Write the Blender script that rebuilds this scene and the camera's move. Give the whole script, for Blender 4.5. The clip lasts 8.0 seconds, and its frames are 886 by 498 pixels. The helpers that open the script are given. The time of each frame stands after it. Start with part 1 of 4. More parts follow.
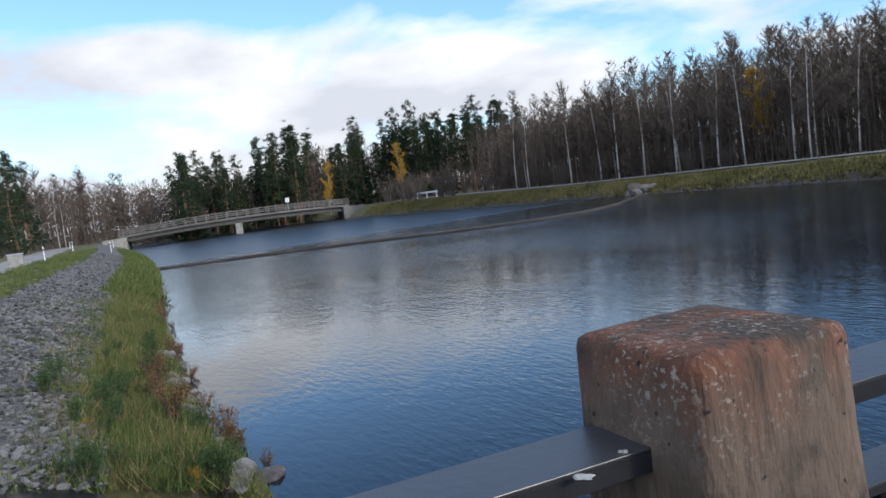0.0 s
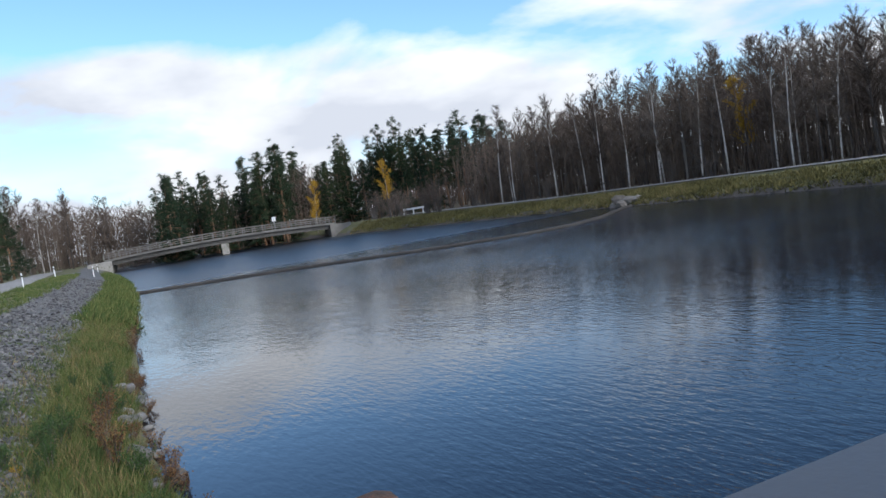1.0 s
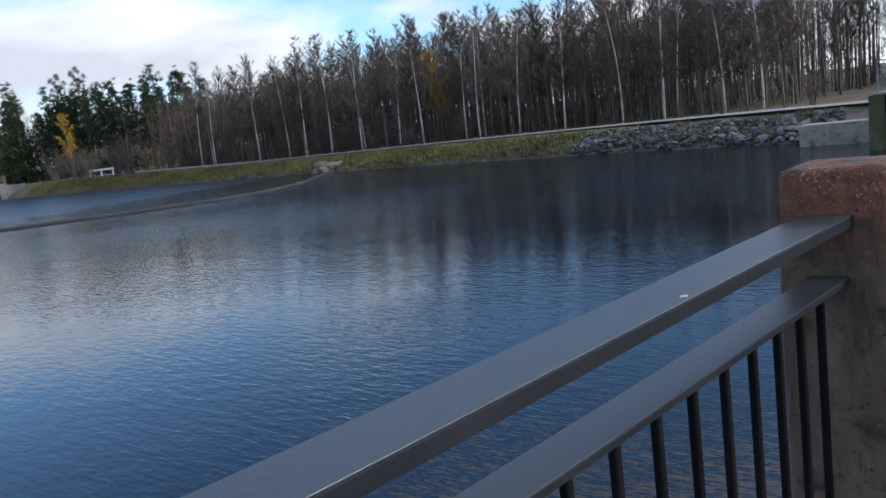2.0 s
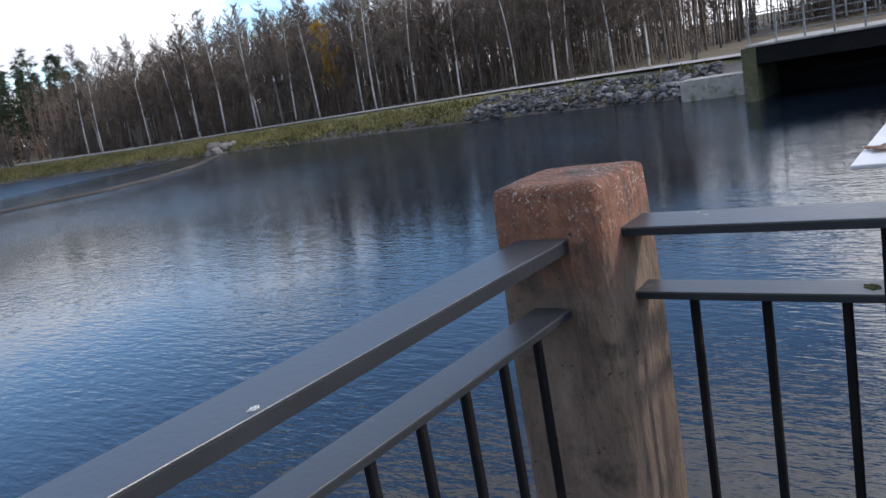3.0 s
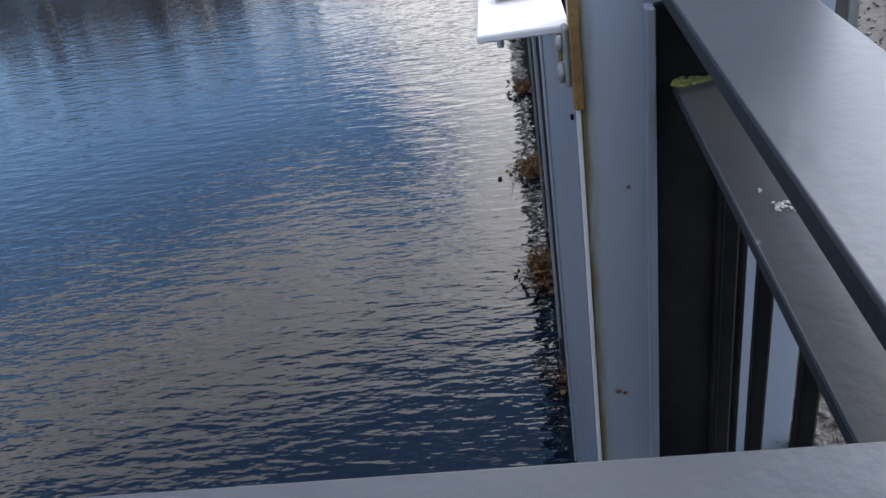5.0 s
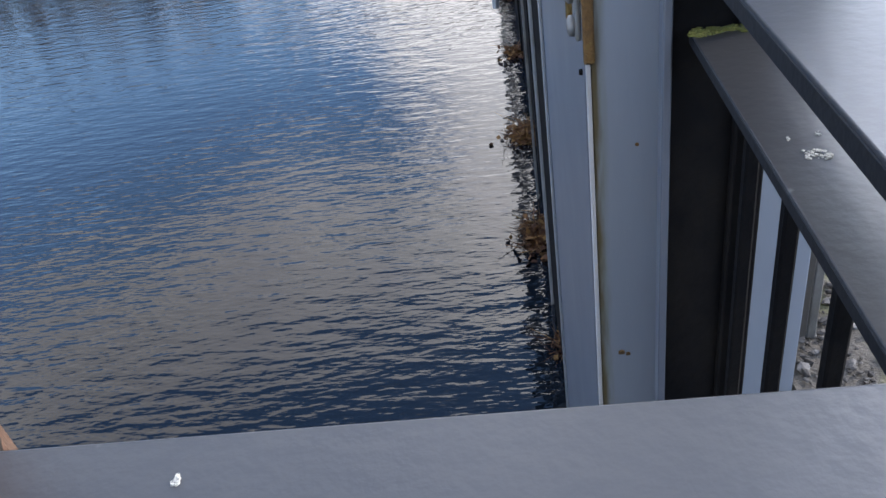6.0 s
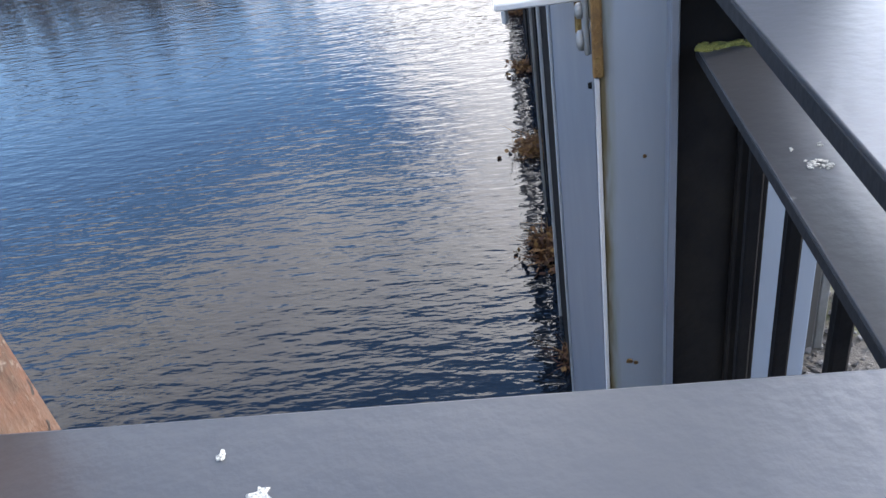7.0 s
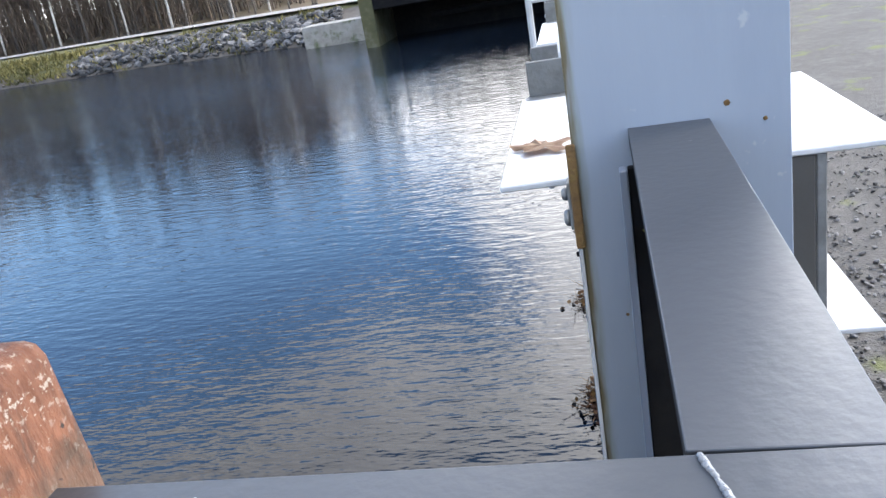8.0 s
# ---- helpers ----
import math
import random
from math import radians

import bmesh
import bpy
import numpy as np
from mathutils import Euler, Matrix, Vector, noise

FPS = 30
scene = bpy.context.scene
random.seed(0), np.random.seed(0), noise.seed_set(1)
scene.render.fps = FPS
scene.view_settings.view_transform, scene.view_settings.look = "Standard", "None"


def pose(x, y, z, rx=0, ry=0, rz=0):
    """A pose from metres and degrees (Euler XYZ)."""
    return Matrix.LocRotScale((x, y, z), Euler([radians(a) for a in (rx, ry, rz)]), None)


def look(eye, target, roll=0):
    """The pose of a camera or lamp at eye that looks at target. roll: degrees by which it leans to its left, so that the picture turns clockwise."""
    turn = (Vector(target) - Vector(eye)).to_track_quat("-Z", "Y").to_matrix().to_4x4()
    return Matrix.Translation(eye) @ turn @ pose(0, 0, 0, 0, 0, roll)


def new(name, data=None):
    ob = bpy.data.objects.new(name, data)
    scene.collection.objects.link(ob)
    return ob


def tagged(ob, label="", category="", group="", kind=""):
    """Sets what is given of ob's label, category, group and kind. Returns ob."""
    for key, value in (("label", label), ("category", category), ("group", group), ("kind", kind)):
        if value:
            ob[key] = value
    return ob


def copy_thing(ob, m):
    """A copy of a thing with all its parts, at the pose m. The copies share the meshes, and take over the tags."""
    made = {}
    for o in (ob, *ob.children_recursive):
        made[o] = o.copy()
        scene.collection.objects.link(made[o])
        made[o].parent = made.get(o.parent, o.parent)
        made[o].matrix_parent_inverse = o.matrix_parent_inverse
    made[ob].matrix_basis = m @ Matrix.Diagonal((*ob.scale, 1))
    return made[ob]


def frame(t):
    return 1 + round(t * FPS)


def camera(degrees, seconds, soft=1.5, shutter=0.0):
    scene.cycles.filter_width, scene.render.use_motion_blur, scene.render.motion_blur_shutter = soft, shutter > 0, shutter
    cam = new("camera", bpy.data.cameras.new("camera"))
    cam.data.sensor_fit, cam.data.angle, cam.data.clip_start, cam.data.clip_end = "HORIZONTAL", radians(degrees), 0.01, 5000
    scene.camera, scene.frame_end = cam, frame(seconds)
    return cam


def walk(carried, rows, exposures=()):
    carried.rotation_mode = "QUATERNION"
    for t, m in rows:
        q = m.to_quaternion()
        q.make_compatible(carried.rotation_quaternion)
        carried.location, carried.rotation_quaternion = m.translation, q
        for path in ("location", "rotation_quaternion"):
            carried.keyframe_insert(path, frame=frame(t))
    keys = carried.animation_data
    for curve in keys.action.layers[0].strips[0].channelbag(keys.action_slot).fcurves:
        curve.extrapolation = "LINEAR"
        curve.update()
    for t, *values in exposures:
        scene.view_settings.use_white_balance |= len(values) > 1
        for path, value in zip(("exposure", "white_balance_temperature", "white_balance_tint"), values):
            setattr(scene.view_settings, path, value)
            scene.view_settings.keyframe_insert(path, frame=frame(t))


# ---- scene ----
cam = camera(58.9, 8.0)
PATH = [
    (0, (0.694, -3.336, 1.338), (-1.106, -2.477, 1.188), -7.7),
    (0.5, (0.566, -3.043, 1.407), (-1.222, -2.155, 1.279), -10.2),
    (0.7, (0.539, -2.927, 1.398), (-1.25, -2.041, 1.286), -9.7),
    (1, (0.503, -2.746, 1.371), (-1.286, -1.86, 1.255), -9.0),
    (1.5, (0.546, -2.38, 1.379), (-1.22, -1.459, 1.19), -7.2),
    (1.8, (0.618, -2.285, 1.363), (-0.936, -1.056, 1.088), -7.9),
    (2, (0.609, -2.244, 1.343), (-0.740, -0.801, 1.035), -7.2),
    (2.2, (0.713, -2.270, 1.357), (-0.579, -0.782, 1.018), -8.4),
    (3.3, (0.825, -1.27, 1.38), (-0.317, 0.304, 0.911), -10.2),
    (3.5, (0.736, -1.08, 1.385), (-0.37, 0.505, 0.873), -9.9),
    (4, (0.510, -0.659, 1.444), (-0.218, 1.117, 0.880), -7.3),
    (4.5, (0.465, -0.342, 1.347), (0.120, 1.477, 0.589), -7.8),
    (5, (0.456, -0.166, 1.268), (0.226, 1.540, 0.251), -9.8),
    (6.5, (0.411, -0.156, 1.244), (0.212, 1.508, 0.153), -9.3),
    (7, (0.414, -0.186, 1.255), (0.196, 1.498, 0.198), -9.4),
    (7.5, (0.447, -0.276, 1.288), (0.160, 1.440, 0.302), -10.2),
    (7.7, (0.484, -0.316, 1.295), (0.157, 1.446, 0.408), -10.1),
    (7.9, (0.533, -0.361, 1.326), (0.173, 1.433, 0.517), -10.6),
    (8, (0.588, -0.389, 1.353), (0.197, 1.445, 0.659), -10.4),
]
walk(cam, [(t, look(eye, target, roll)) for t, eye, target, roll in PATH],
     exposures=[(0, -0.36, 6130, 10), (2.2, -0.34, 5880, 8), (3.5, 0.42, 6380, 14), (4.0, 0.58, 6450, 12), (4.5, 0.65, 6500, 11),
                (5.2, 0.62, 6500, 12), (6.5, 1.08, 6500, 12), (7.0, 1.22, 6500, 12), (7.5, 1.22, 6500, 11), (8.0, 1.22, 6500, 10)])

# ---- world, sun ----
SUN_TO = Vector((0.88, 0.34, 0.40)).normalized()
SUN_ELEV = math.asin(SUN_TO.z)
SUN_ROT = math.atan2(SUN_TO.x, SUN_TO.y)


def build_world():
    w = bpy.data.worlds.new("world")
    scene.world = w
    w.use_nodes = True
    nt = w.node_tree
    nt.nodes.clear()
    N, L = nt.nodes.new, nt.links.new
    out = N("ShaderNodeOutputWorld")
    sky = N("ShaderNodeTexSky")
    sky.sky_type, sky.sun_disc = "NISHITA", False
    sky.sun_elevation, sky.sun_rotation = SUN_ELEV, SUN_ROT
    sky.air_density, sky.dust_density, sky.ozone_density = 1.0, 0.25, 4.0
    bg1 = N("ShaderNodeBackground")
    bg1.inputs[1].default_value = SKY_STRENGTH
    L(sky.outputs[0], bg1.inputs[0])
    tc = N("ShaderNodeTexCoord")
    sep = N("ShaderNodeSeparateXYZ")
    L(tc.outputs["Generated"], sep.inputs[0])

    def math_node(op, a, b=None):
        m = N("ShaderNodeMath")
        m.operation = op
        for i, v in enumerate((a, b)):
            if v is None:
                continue
            if isinstance(v, (int, float)):
                m.inputs[i].default_value = v
            else:
                L(v, m.inputs[i])
        return m.outputs[0]

    zz = math_node("ADD", math_node("ABSOLUTE", sep.outputs[2]), 0.26)
    px, py = math_node("DIVIDE", sep.outputs[0], zz), math_node("DIVIDE", sep.outputs[1], zz)
    comb = N("ShaderNodeCombineXYZ")
    L(px, comb.inputs[0]), L(py, comb.inputs[1])
    comb.inputs[2].default_value = CLOUD_SEED
    n1 = N("ShaderNodeTexNoise")
    n1.inputs["Scale"].default_value, n1.inputs["Detail"].default_value, n1.inputs["Roughness"].default_value = 1.25, 7, 0.52
    n1.inputs["Distortion"].default_value = 0.25
    L(comb.outputs[0], n1.inputs["Vector"])
    # decks of cloud by height: a bank over the horizon, clear blue above it, a grey deck higher up, broken by wide noise
    n0 = N("ShaderNodeTexNoise")
    n0.inputs["Scale"].default_value, n0.inputs["Detail"].default_value = 2.2, 3
    L(tc.outputs["Generated"], n0.inputs["Vector"])
    height = math_node("ADD", math_node("ABSOLUTE", sep.outputs[2]), math_node("MULTIPLY", math_node("SUBTRACT", n0.outputs["Fac"], 0.5), 0.14))
    deck = N("ShaderNodeValToRGB")
    de = deck.color_ramp
    for i, (pos, v) in enumerate(((0.0, 0.76), (0.09, 0.565), (0.215, 0.50), (0.26, 0.34), (0.42, 0.31), (0.49, 0.66), (0.60, 0.68), (0.65, 0.36), (0.80, 0.45), (1.0, 0.52))):
        e = de.elements[i] if i < 2 else de.elements.new(pos)
        e.position, e.color = pos, (v, v, v, 1)
    L(height, deck.inputs[0])
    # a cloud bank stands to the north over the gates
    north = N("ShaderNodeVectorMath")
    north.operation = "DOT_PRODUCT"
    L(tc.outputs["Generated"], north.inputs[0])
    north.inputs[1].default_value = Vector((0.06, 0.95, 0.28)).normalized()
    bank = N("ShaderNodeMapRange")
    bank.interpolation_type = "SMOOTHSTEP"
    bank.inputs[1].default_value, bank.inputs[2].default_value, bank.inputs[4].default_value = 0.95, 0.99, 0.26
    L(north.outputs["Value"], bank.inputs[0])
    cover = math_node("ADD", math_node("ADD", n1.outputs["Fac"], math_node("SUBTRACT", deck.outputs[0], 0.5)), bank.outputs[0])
    ramp = N("ShaderNodeValToRGB")
    ramp.color_ramp.elements[0].position, ramp.color_ramp.elements[1].position = 0.46, 0.60
    L(cover, ramp.inputs[0])
    n2 = N("ShaderNodeTexNoise")
    n2.inputs["Scale"].default_value, n2.inputs["Detail"].default_value = 1.9, 5
    L(comb.outputs[0], n2.inputs["Vector"])
    tone = N("ShaderNodeValToRGB")
    tone.color_ramp.elements[0].position, tone.color_ramp.elements[1].position = 0.36, 0.62
    tone.color_ramp.elements[0].color, tone.color_ramp.elements[1].color = (0.65, 0.66, 0.70, 1), (1.0, 0.985, 0.965, 1)
    L(n2.outputs["Fac"], tone.inputs[0])
    bg2 = N("ShaderNodeBackground")
    # clouds scatter light forwards: they are brighter towards the sun
    dot = N("ShaderNodeVectorMath")
    dot.operation = "DOT_PRODUCT"
    L(tc.outputs["Generated"], dot.inputs[0])
    dot.inputs[1].default_value = SUN_TO
    glow = math_node("POWER", math_node("MAXIMUM", dot.outputs["Value"], 0.0), 1.6)
    L(math_node("MULTIPLY", math_node("ADD", math_node("MULTIPLY", glow, 4.5), 1.0), CLOUD_STRENGTH), bg2.inputs[1])
    L(tone.outputs[0], bg2.inputs[0])
    mix = N("ShaderNodeMixShader")
    L(ramp.outputs[0], mix.inputs[0]), L(bg1.outputs[0], mix.inputs[1]), L(bg2.outputs[0], mix.inputs[2])
    L(mix.outputs[0], out.inputs[0])


SKY_STRENGTH, CLOUD_STRENGTH, CLOUD_SEED = 0.28, 1.5, 196.54
build_world()
sun = new("sun", bpy.data.lights.new("sun", "SUN"))
sun.data.energy, sun.data.angle, sun.data.color = 2.3, radians(4), (1.0, 0.90, 0.76)
sun.matrix_world = look((0, 0, 60), Vector((0, 0, 60)) - SUN_TO)
scene.view_settings.exposure = 0.0


WATER_Z = -1.30


# ---- materials ----
def mat(name, stops, scale=4.0, rough=0.6, metal=0.0, bump=0.0, bump_scale=None, detail=8, spec=0.5, stretch=(1, 1, 1), per_object=0.0,
        per_island=0.0, spots=None, spot_scale=20.0, spot_range=(0.62, 0.7), rough_var=0.1):
    """A procedural surface: a noise ramp of colours at two scales, grain in the relief, optional spots of another colour."""
    m = bpy.data.materials.new(name)
    m.use_nodes = True
    nt = m.node_tree
    N, L = nt.nodes.new, nt.links.new
    b = nt.nodes["Principled BSDF"]
    geo = N("ShaderNodeNewGeometry")
    mp = N("ShaderNodeMapping")
    mp.inputs["Scale"].default_value = stretch
    L(geo.outputs["Position"], mp.inputs[0])
    n = N("ShaderNodeTexNoise")
    n.inputs["Scale"].default_value, n.inputs["Detail"].default_value, n.inputs["Roughness"].default_value = scale, detail, 0.65
    L(mp.outputs[0], n.inputs["Vector"])
    n0 = N("ShaderNodeTexNoise")
    n0.inputs["Scale"].default_value, n0.inputs["Detail"].default_value = scale * 0.17, 3
    L(mp.outputs[0], n0.inputs["Vector"])
    mixf = N("ShaderNodeMath")
    mixf.operation = "MULTIPLY_ADD"
    L(n.outputs["Fac"], mixf.inputs[0])
    mixf.inputs[1].default_value = 0.65
    half = N("ShaderNodeMath")
    half.operation = "MULTIPLY"
    half.inputs[1].default_value = 0.35
    L(n0.outputs["Fac"], half.inputs[0])
    L(half.outputs[0], mixf.inputs[2])
    fac = mixf.outputs[0]
    for amount, src in ((per_object, "o"), (per_island, "i")):
        if amount:
            node = N("ShaderNodeObjectInfo") if src == "o" else geo
            r = node.outputs["Random"] if src == "o" else node.outputs["Random Per Island"]
            add = N("ShaderNodeMath")
            add.operation = "MULTIPLY_ADD"
            L(r, add.inputs[0])
            add.inputs[1].default_value = amount
            sub = N("ShaderNodeMath")
            sub.operation = "SUBTRACT"
            L(fac, sub.inputs[0])
            sub.inputs[1].default_value = amount / 2
            L(sub.outputs[0], add.inputs[2])
            fac = add.outputs[0]
    ramp = N("ShaderNodeValToRGB")
    cr = ramp.color_ramp
    for i, c in enumerate(stops):
        pos = 0.3 + 0.4 * i / max(1, len(stops) - 1)
        e = cr.elements[i] if i < 2 else cr.elements.new(pos)
        e.position, e.color = pos, (*c, 1)
    L(fac, ramp.inputs[0])
    col = ramp.outputs[0]
    if spots:
        sn = N("ShaderNodeTexNoise")
        sn.inputs["Scale"].default_value, sn.inputs["Detail"].default_value = spot_scale, 4
        L(geo.outputs["Position"], sn.inputs["Vector"])
        sr = N("ShaderNodeMapRange")
        sr.inputs[1].default_value, sr.inputs[2].default_value = spot_range
        L(sn.outputs["Fac"], sr.inputs[0])
        mx = N("ShaderNodeMix")
        mx.data_type = "RGBA"
        L(sr.outputs[0], mx.inputs[0])
        L(col, mx.inputs[6])
        mx.inputs[7].default_value = (*spots, 1)
        col = mx.outputs[2]
    L(col, b.inputs["Base Color"])
    b.inputs["Metallic"].default_value = metal
    b.inputs["Specular IOR Level"].default_value = spec
    rr = N("ShaderNodeMapRange")
    rr.inputs[3].default_value, rr.inputs[4].default_value = max(0.02, rough - rough_var), min(1, rough + rough_var)
    L(n.outputs["Fac"], rr.inputs[0])
    L(rr.outputs[0], b.inputs["Roughness"])
    if bump:
        bn = N("ShaderNodeTexNoise")
        bn.inputs["Scale"].default_value, bn.inputs["Detail"].default_value = bump_scale or scale * 6, 6
        L(mp.outputs[0], bn.inputs["Vector"])
        bp = N("ShaderNodeBump")
        bp.inputs["Strength"].default_value, bp.inputs["Distance"].default_value = bump, 0.02
        L(bn.outputs["Fac"], bp.inputs["Height"])
        L(bp.outputs[0], b.inputs["Normal"])
    return m


def water_material():
    m = bpy.data.materials.new("water")
    m.use_nodes = True
    nt = m.node_tree
    N, L = nt.nodes.new, nt.links.new
    b = nt.nodes["Principled BSDF"]
    b.inputs["Base Color"].default_value = (0.004, 0.007, 0.012, 1)
    b.inputs["IOR"].default_value = 1.33
    b.inputs["Specular IOR Level"].default_value = 0.65
    geo = N("ShaderNodeNewGeometry")
    px = N("ShaderNodeSeparateXYZ")
    L(geo.outputs["Position"], px.inputs[0])
    ruffle = N("ShaderNodeMapRange")
    ruffle.inputs[1].default_value, ruffle.inputs[2].default_value = -58.0, -48.0
    ruffle.inputs[3].default_value, ruffle.inputs[4].default_value = 0.30, 0.02
    L(px.outputs[0], ruffle.inputs[0])
    # fine wind ripples out on the open pool
    fd = N("ShaderNodeVectorMath")
    fd.operation = "DISTANCE"
    L(geo.outputs["Position"], fd.inputs[0])
    fd.inputs[1].default_value = (0, 0, WATER_Z)
    fr = N("ShaderNodeMapRange")
    fr.inputs[1].default_value, fr.inputs[2].default_value = 7.0, 34.0
    fr.inputs[3].default_value, fr.inputs[4].default_value = 0.0, 0.15
    L(fd.outputs["Value"], fr.inputs[0])
    mx = N("ShaderNodeMath")
    mx.operation = "MAXIMUM"
    L(ruffle.outputs[0], mx.inputs[0]), L(fr.outputs[0], mx.inputs[1])
    L(mx.outputs[0], b.inputs["Roughness"])
    normal = None
    for scale, stretch, dist, strength in ((0.9, (1, 1.6, 1), 0.05, 0.035), (3.0, (1, 3.0, 1), 0.022, 0.10), (8, (1, 3.0, 1), 0.009, 0.11)):
        mp = N("ShaderNodeMapping")
        mp.inputs["Scale"].default_value = stretch
        mp.inputs["Rotation"].default_value = (0, 0, radians(18))
        L(geo.outputs["Position"], mp.inputs[0])
        n = N("ShaderNodeTexNoise")
        n.inputs["Scale"].default_value, n.inputs["Detail"].default_value = scale, 2
        L(mp.outputs[0], n.inputs["Vector"])
        bp = N("ShaderNodeBump")
        bp.inputs["Distance"].default_value = dist
        # calm and ruffled patches
        pn = N("ShaderNodeTexNoise")
        pn.inputs["Scale"].default_value, pn.inputs["Detail"].default_value = 0.11, 3
        L(geo.outputs["Position"], pn.inputs["Vector"])
        pr = N("ShaderNodeMapRange")
        pr.inputs[1].default_value, pr.inputs[2].default_value = 0.38, 0.62
        pr.inputs[3].default_value, pr.inputs[4].default_value = strength * 0.6, strength * 1.3
        L(pn.outputs["Fac"], pr.inputs[0])
        # the pull of the gates ruffles the water beside them
        gd = N("ShaderNodeVectorMath")
        gd.operation = "DISTANCE"
        L(geo.outputs["Position"], gd.inputs[0])
        gd.inputs[1].default_value = (0.6, 3.0, WATER_Z)
        gr = N("ShaderNodeMapRange")
        gr.inputs[1].default_value, gr.inputs[2].default_value = 2.0, 10.0
        gr.inputs[3].default_value, gr.inputs[4].default_value = 5.0, 1.0
        L(gd.outputs["Value"], gr.inputs[0])
        wx = N("ShaderNodeVectorMath")
        wx.operation = "DISTANCE"
        L(geo.outputs["Position"], wx.inputs[0])
        wx.inputs[1].default_value = (0, 0, WATER_Z)
        # open to the wind away from the dam
        wr = N("ShaderNodeMapRange")
        wr.inputs[1].default_value, wr.inputs[2].default_value = 7.0, 27.0
        wr.inputs[3].default_value, wr.inputs[4].default_value = 1.0, 6.5
        L(wx.outputs["Value"], wr.inputs[0])
        wm = N("ShaderNodeMath")
        wm.operation = "MULTIPLY"
        L(gr.outputs[0], wm.inputs[0])
        L(wr.outputs[0], wm.inputs[1])
        gm = N("ShaderNodeMath")
        gm.operation = "MULTIPLY"
        L(pr.outputs[0], gm.inputs[0])
        L(wm.outputs[0], gm.inputs[1])
        L(gm.outputs[0], bp.inputs["Strength"])
        L(n.outputs["Fac"], bp.inputs["Height"])
        if normal:
            L(normal, bp.inputs["Normal"])
        normal = bp.outputs[0]
    L(normal, b.inputs["Normal"])
    return m


def post_material(red_lo=1.10, red_hi=1.24, dark_lo=0.60, dark_hi=0.72):
    """Old cast concrete: a red lichen stain over the cap, grey-brown shaft with vertical runs, pits and pale lichen."""
    m = mat("red_stained_concrete", [(0.055, 0.036, 0.026), (0.115, 0.080, 0.057), (0.185, 0.137, 0.10)], 9, 0.9, bump=0.7, bump_scale=60, stretch=(1, 1, 0.35))
    nt = m.node_tree
    N, L = nt.nodes.new, nt.links.new
    b = nt.nodes["Principled BSDF"]
    grey = b.inputs["Base Color"].links[0].from_socket
    geo = N("ShaderNodeNewGeometry")
    sep = N("ShaderNodeSeparateXYZ")
    L(geo.outputs["Position"], sep.inputs[0])

    def noise_fac(scale, detail=5):
        n = N("ShaderNodeTexNoise")
        n.inputs["Scale"].default_value, n.inputs["Detail"].default_value, n.inputs["Roughness"].default_value = scale, detail, 0.65
        L(geo.outputs["Position"], n.inputs["Vector"])
        return n.outputs["Fac"]

    def run_fac(scale):
        mp = N("ShaderNodeMapping")
        mp.inputs["Scale"].default_value = (1, 1, 0.16)
        L(geo.outputs["Position"], mp.inputs[0])
        n = N("ShaderNodeTexNoise")
        n.inputs["Scale"].default_value, n.inputs["Detail"].default_value, n.inputs["Roughness"].default_value = scale, 6, 0.7
        L(mp.outputs[0], n.inputs["Vector"])
        return n.outputs["Fac"]

    def ranged(sock, lo, hi):
        r = N("ShaderNodeMapRange")
        r.inputs[1].default_value, r.inputs[2].default_value = lo, hi
        L(sock, r.inputs[0])
        return r.outputs[0]

    def blend(fac, col_a, col_b):
        mx = N("ShaderNodeMix")
        mx.data_type = "RGBA"
        L(fac, mx.inputs[0])
        L(col_a, mx.inputs[6])
        if isinstance(col_b, tuple):
            mx.inputs[7].default_value = (*col_b, 1)
        else:
            L(col_b, mx.inputs[7])
        return mx.outputs[2]

    red = N("ShaderNodeValToRGB")
    e = red.color_ramp.elements
    e[0].position, e[0].color = 0.32, (0.070, 0.026, 0.013, 1)
    e[1].position, e[1].color = 0.66, (0.165, 0.068, 0.036, 1)
    L(noise_fac(22), red.inputs[0])
    add = N("ShaderNodeMath")
    add.operation = "MULTIPLY_ADD"
    L(noise_fac(5.5), add.inputs[0])
    add.inputs[1].default_value = 0.42
    L(sep.outputs[2], add.inputs[2])
    col = blend(ranged(add.outputs[0], red_lo, red_hi), grey, red.outputs[0])
    # dark vertical runs, algae patches, black pits, pale lichen discs
    col = blend(ranged(run_fac(16), 0.56, 0.70), col, (0.040, 0.028, 0.020))
    col = blend(ranged(noise_fac(7.5), dark_lo, dark_hi), col, (0.035, 0.028, 0.02))
    col = blend(ranged(noise_fac(48, 2), 0.68, 0.715), col, (0.018, 0.014, 0.012))
    lich = N("ShaderNodeMath")
    lich.operation = "MULTIPLY"
    L(ranged(noise_fac(120, 4), 0.56, 0.61), lich.inputs[0])
    L(ranged(noise_fac(8), 0.42, 0.58), lich.inputs[1])
    lz = N("ShaderNodeMath")
    lz.operation = "MULTIPLY"
    L(lich.outputs[0], lz.inputs[0])
    L(ranged(sep.outputs[2], 0.95, 1.10), lz.inputs[1])
    col = blend(lz.outputs[0], col, (0.31, 0.28, 0.235))
    L(col, b.inputs["Base Color"])
    return m


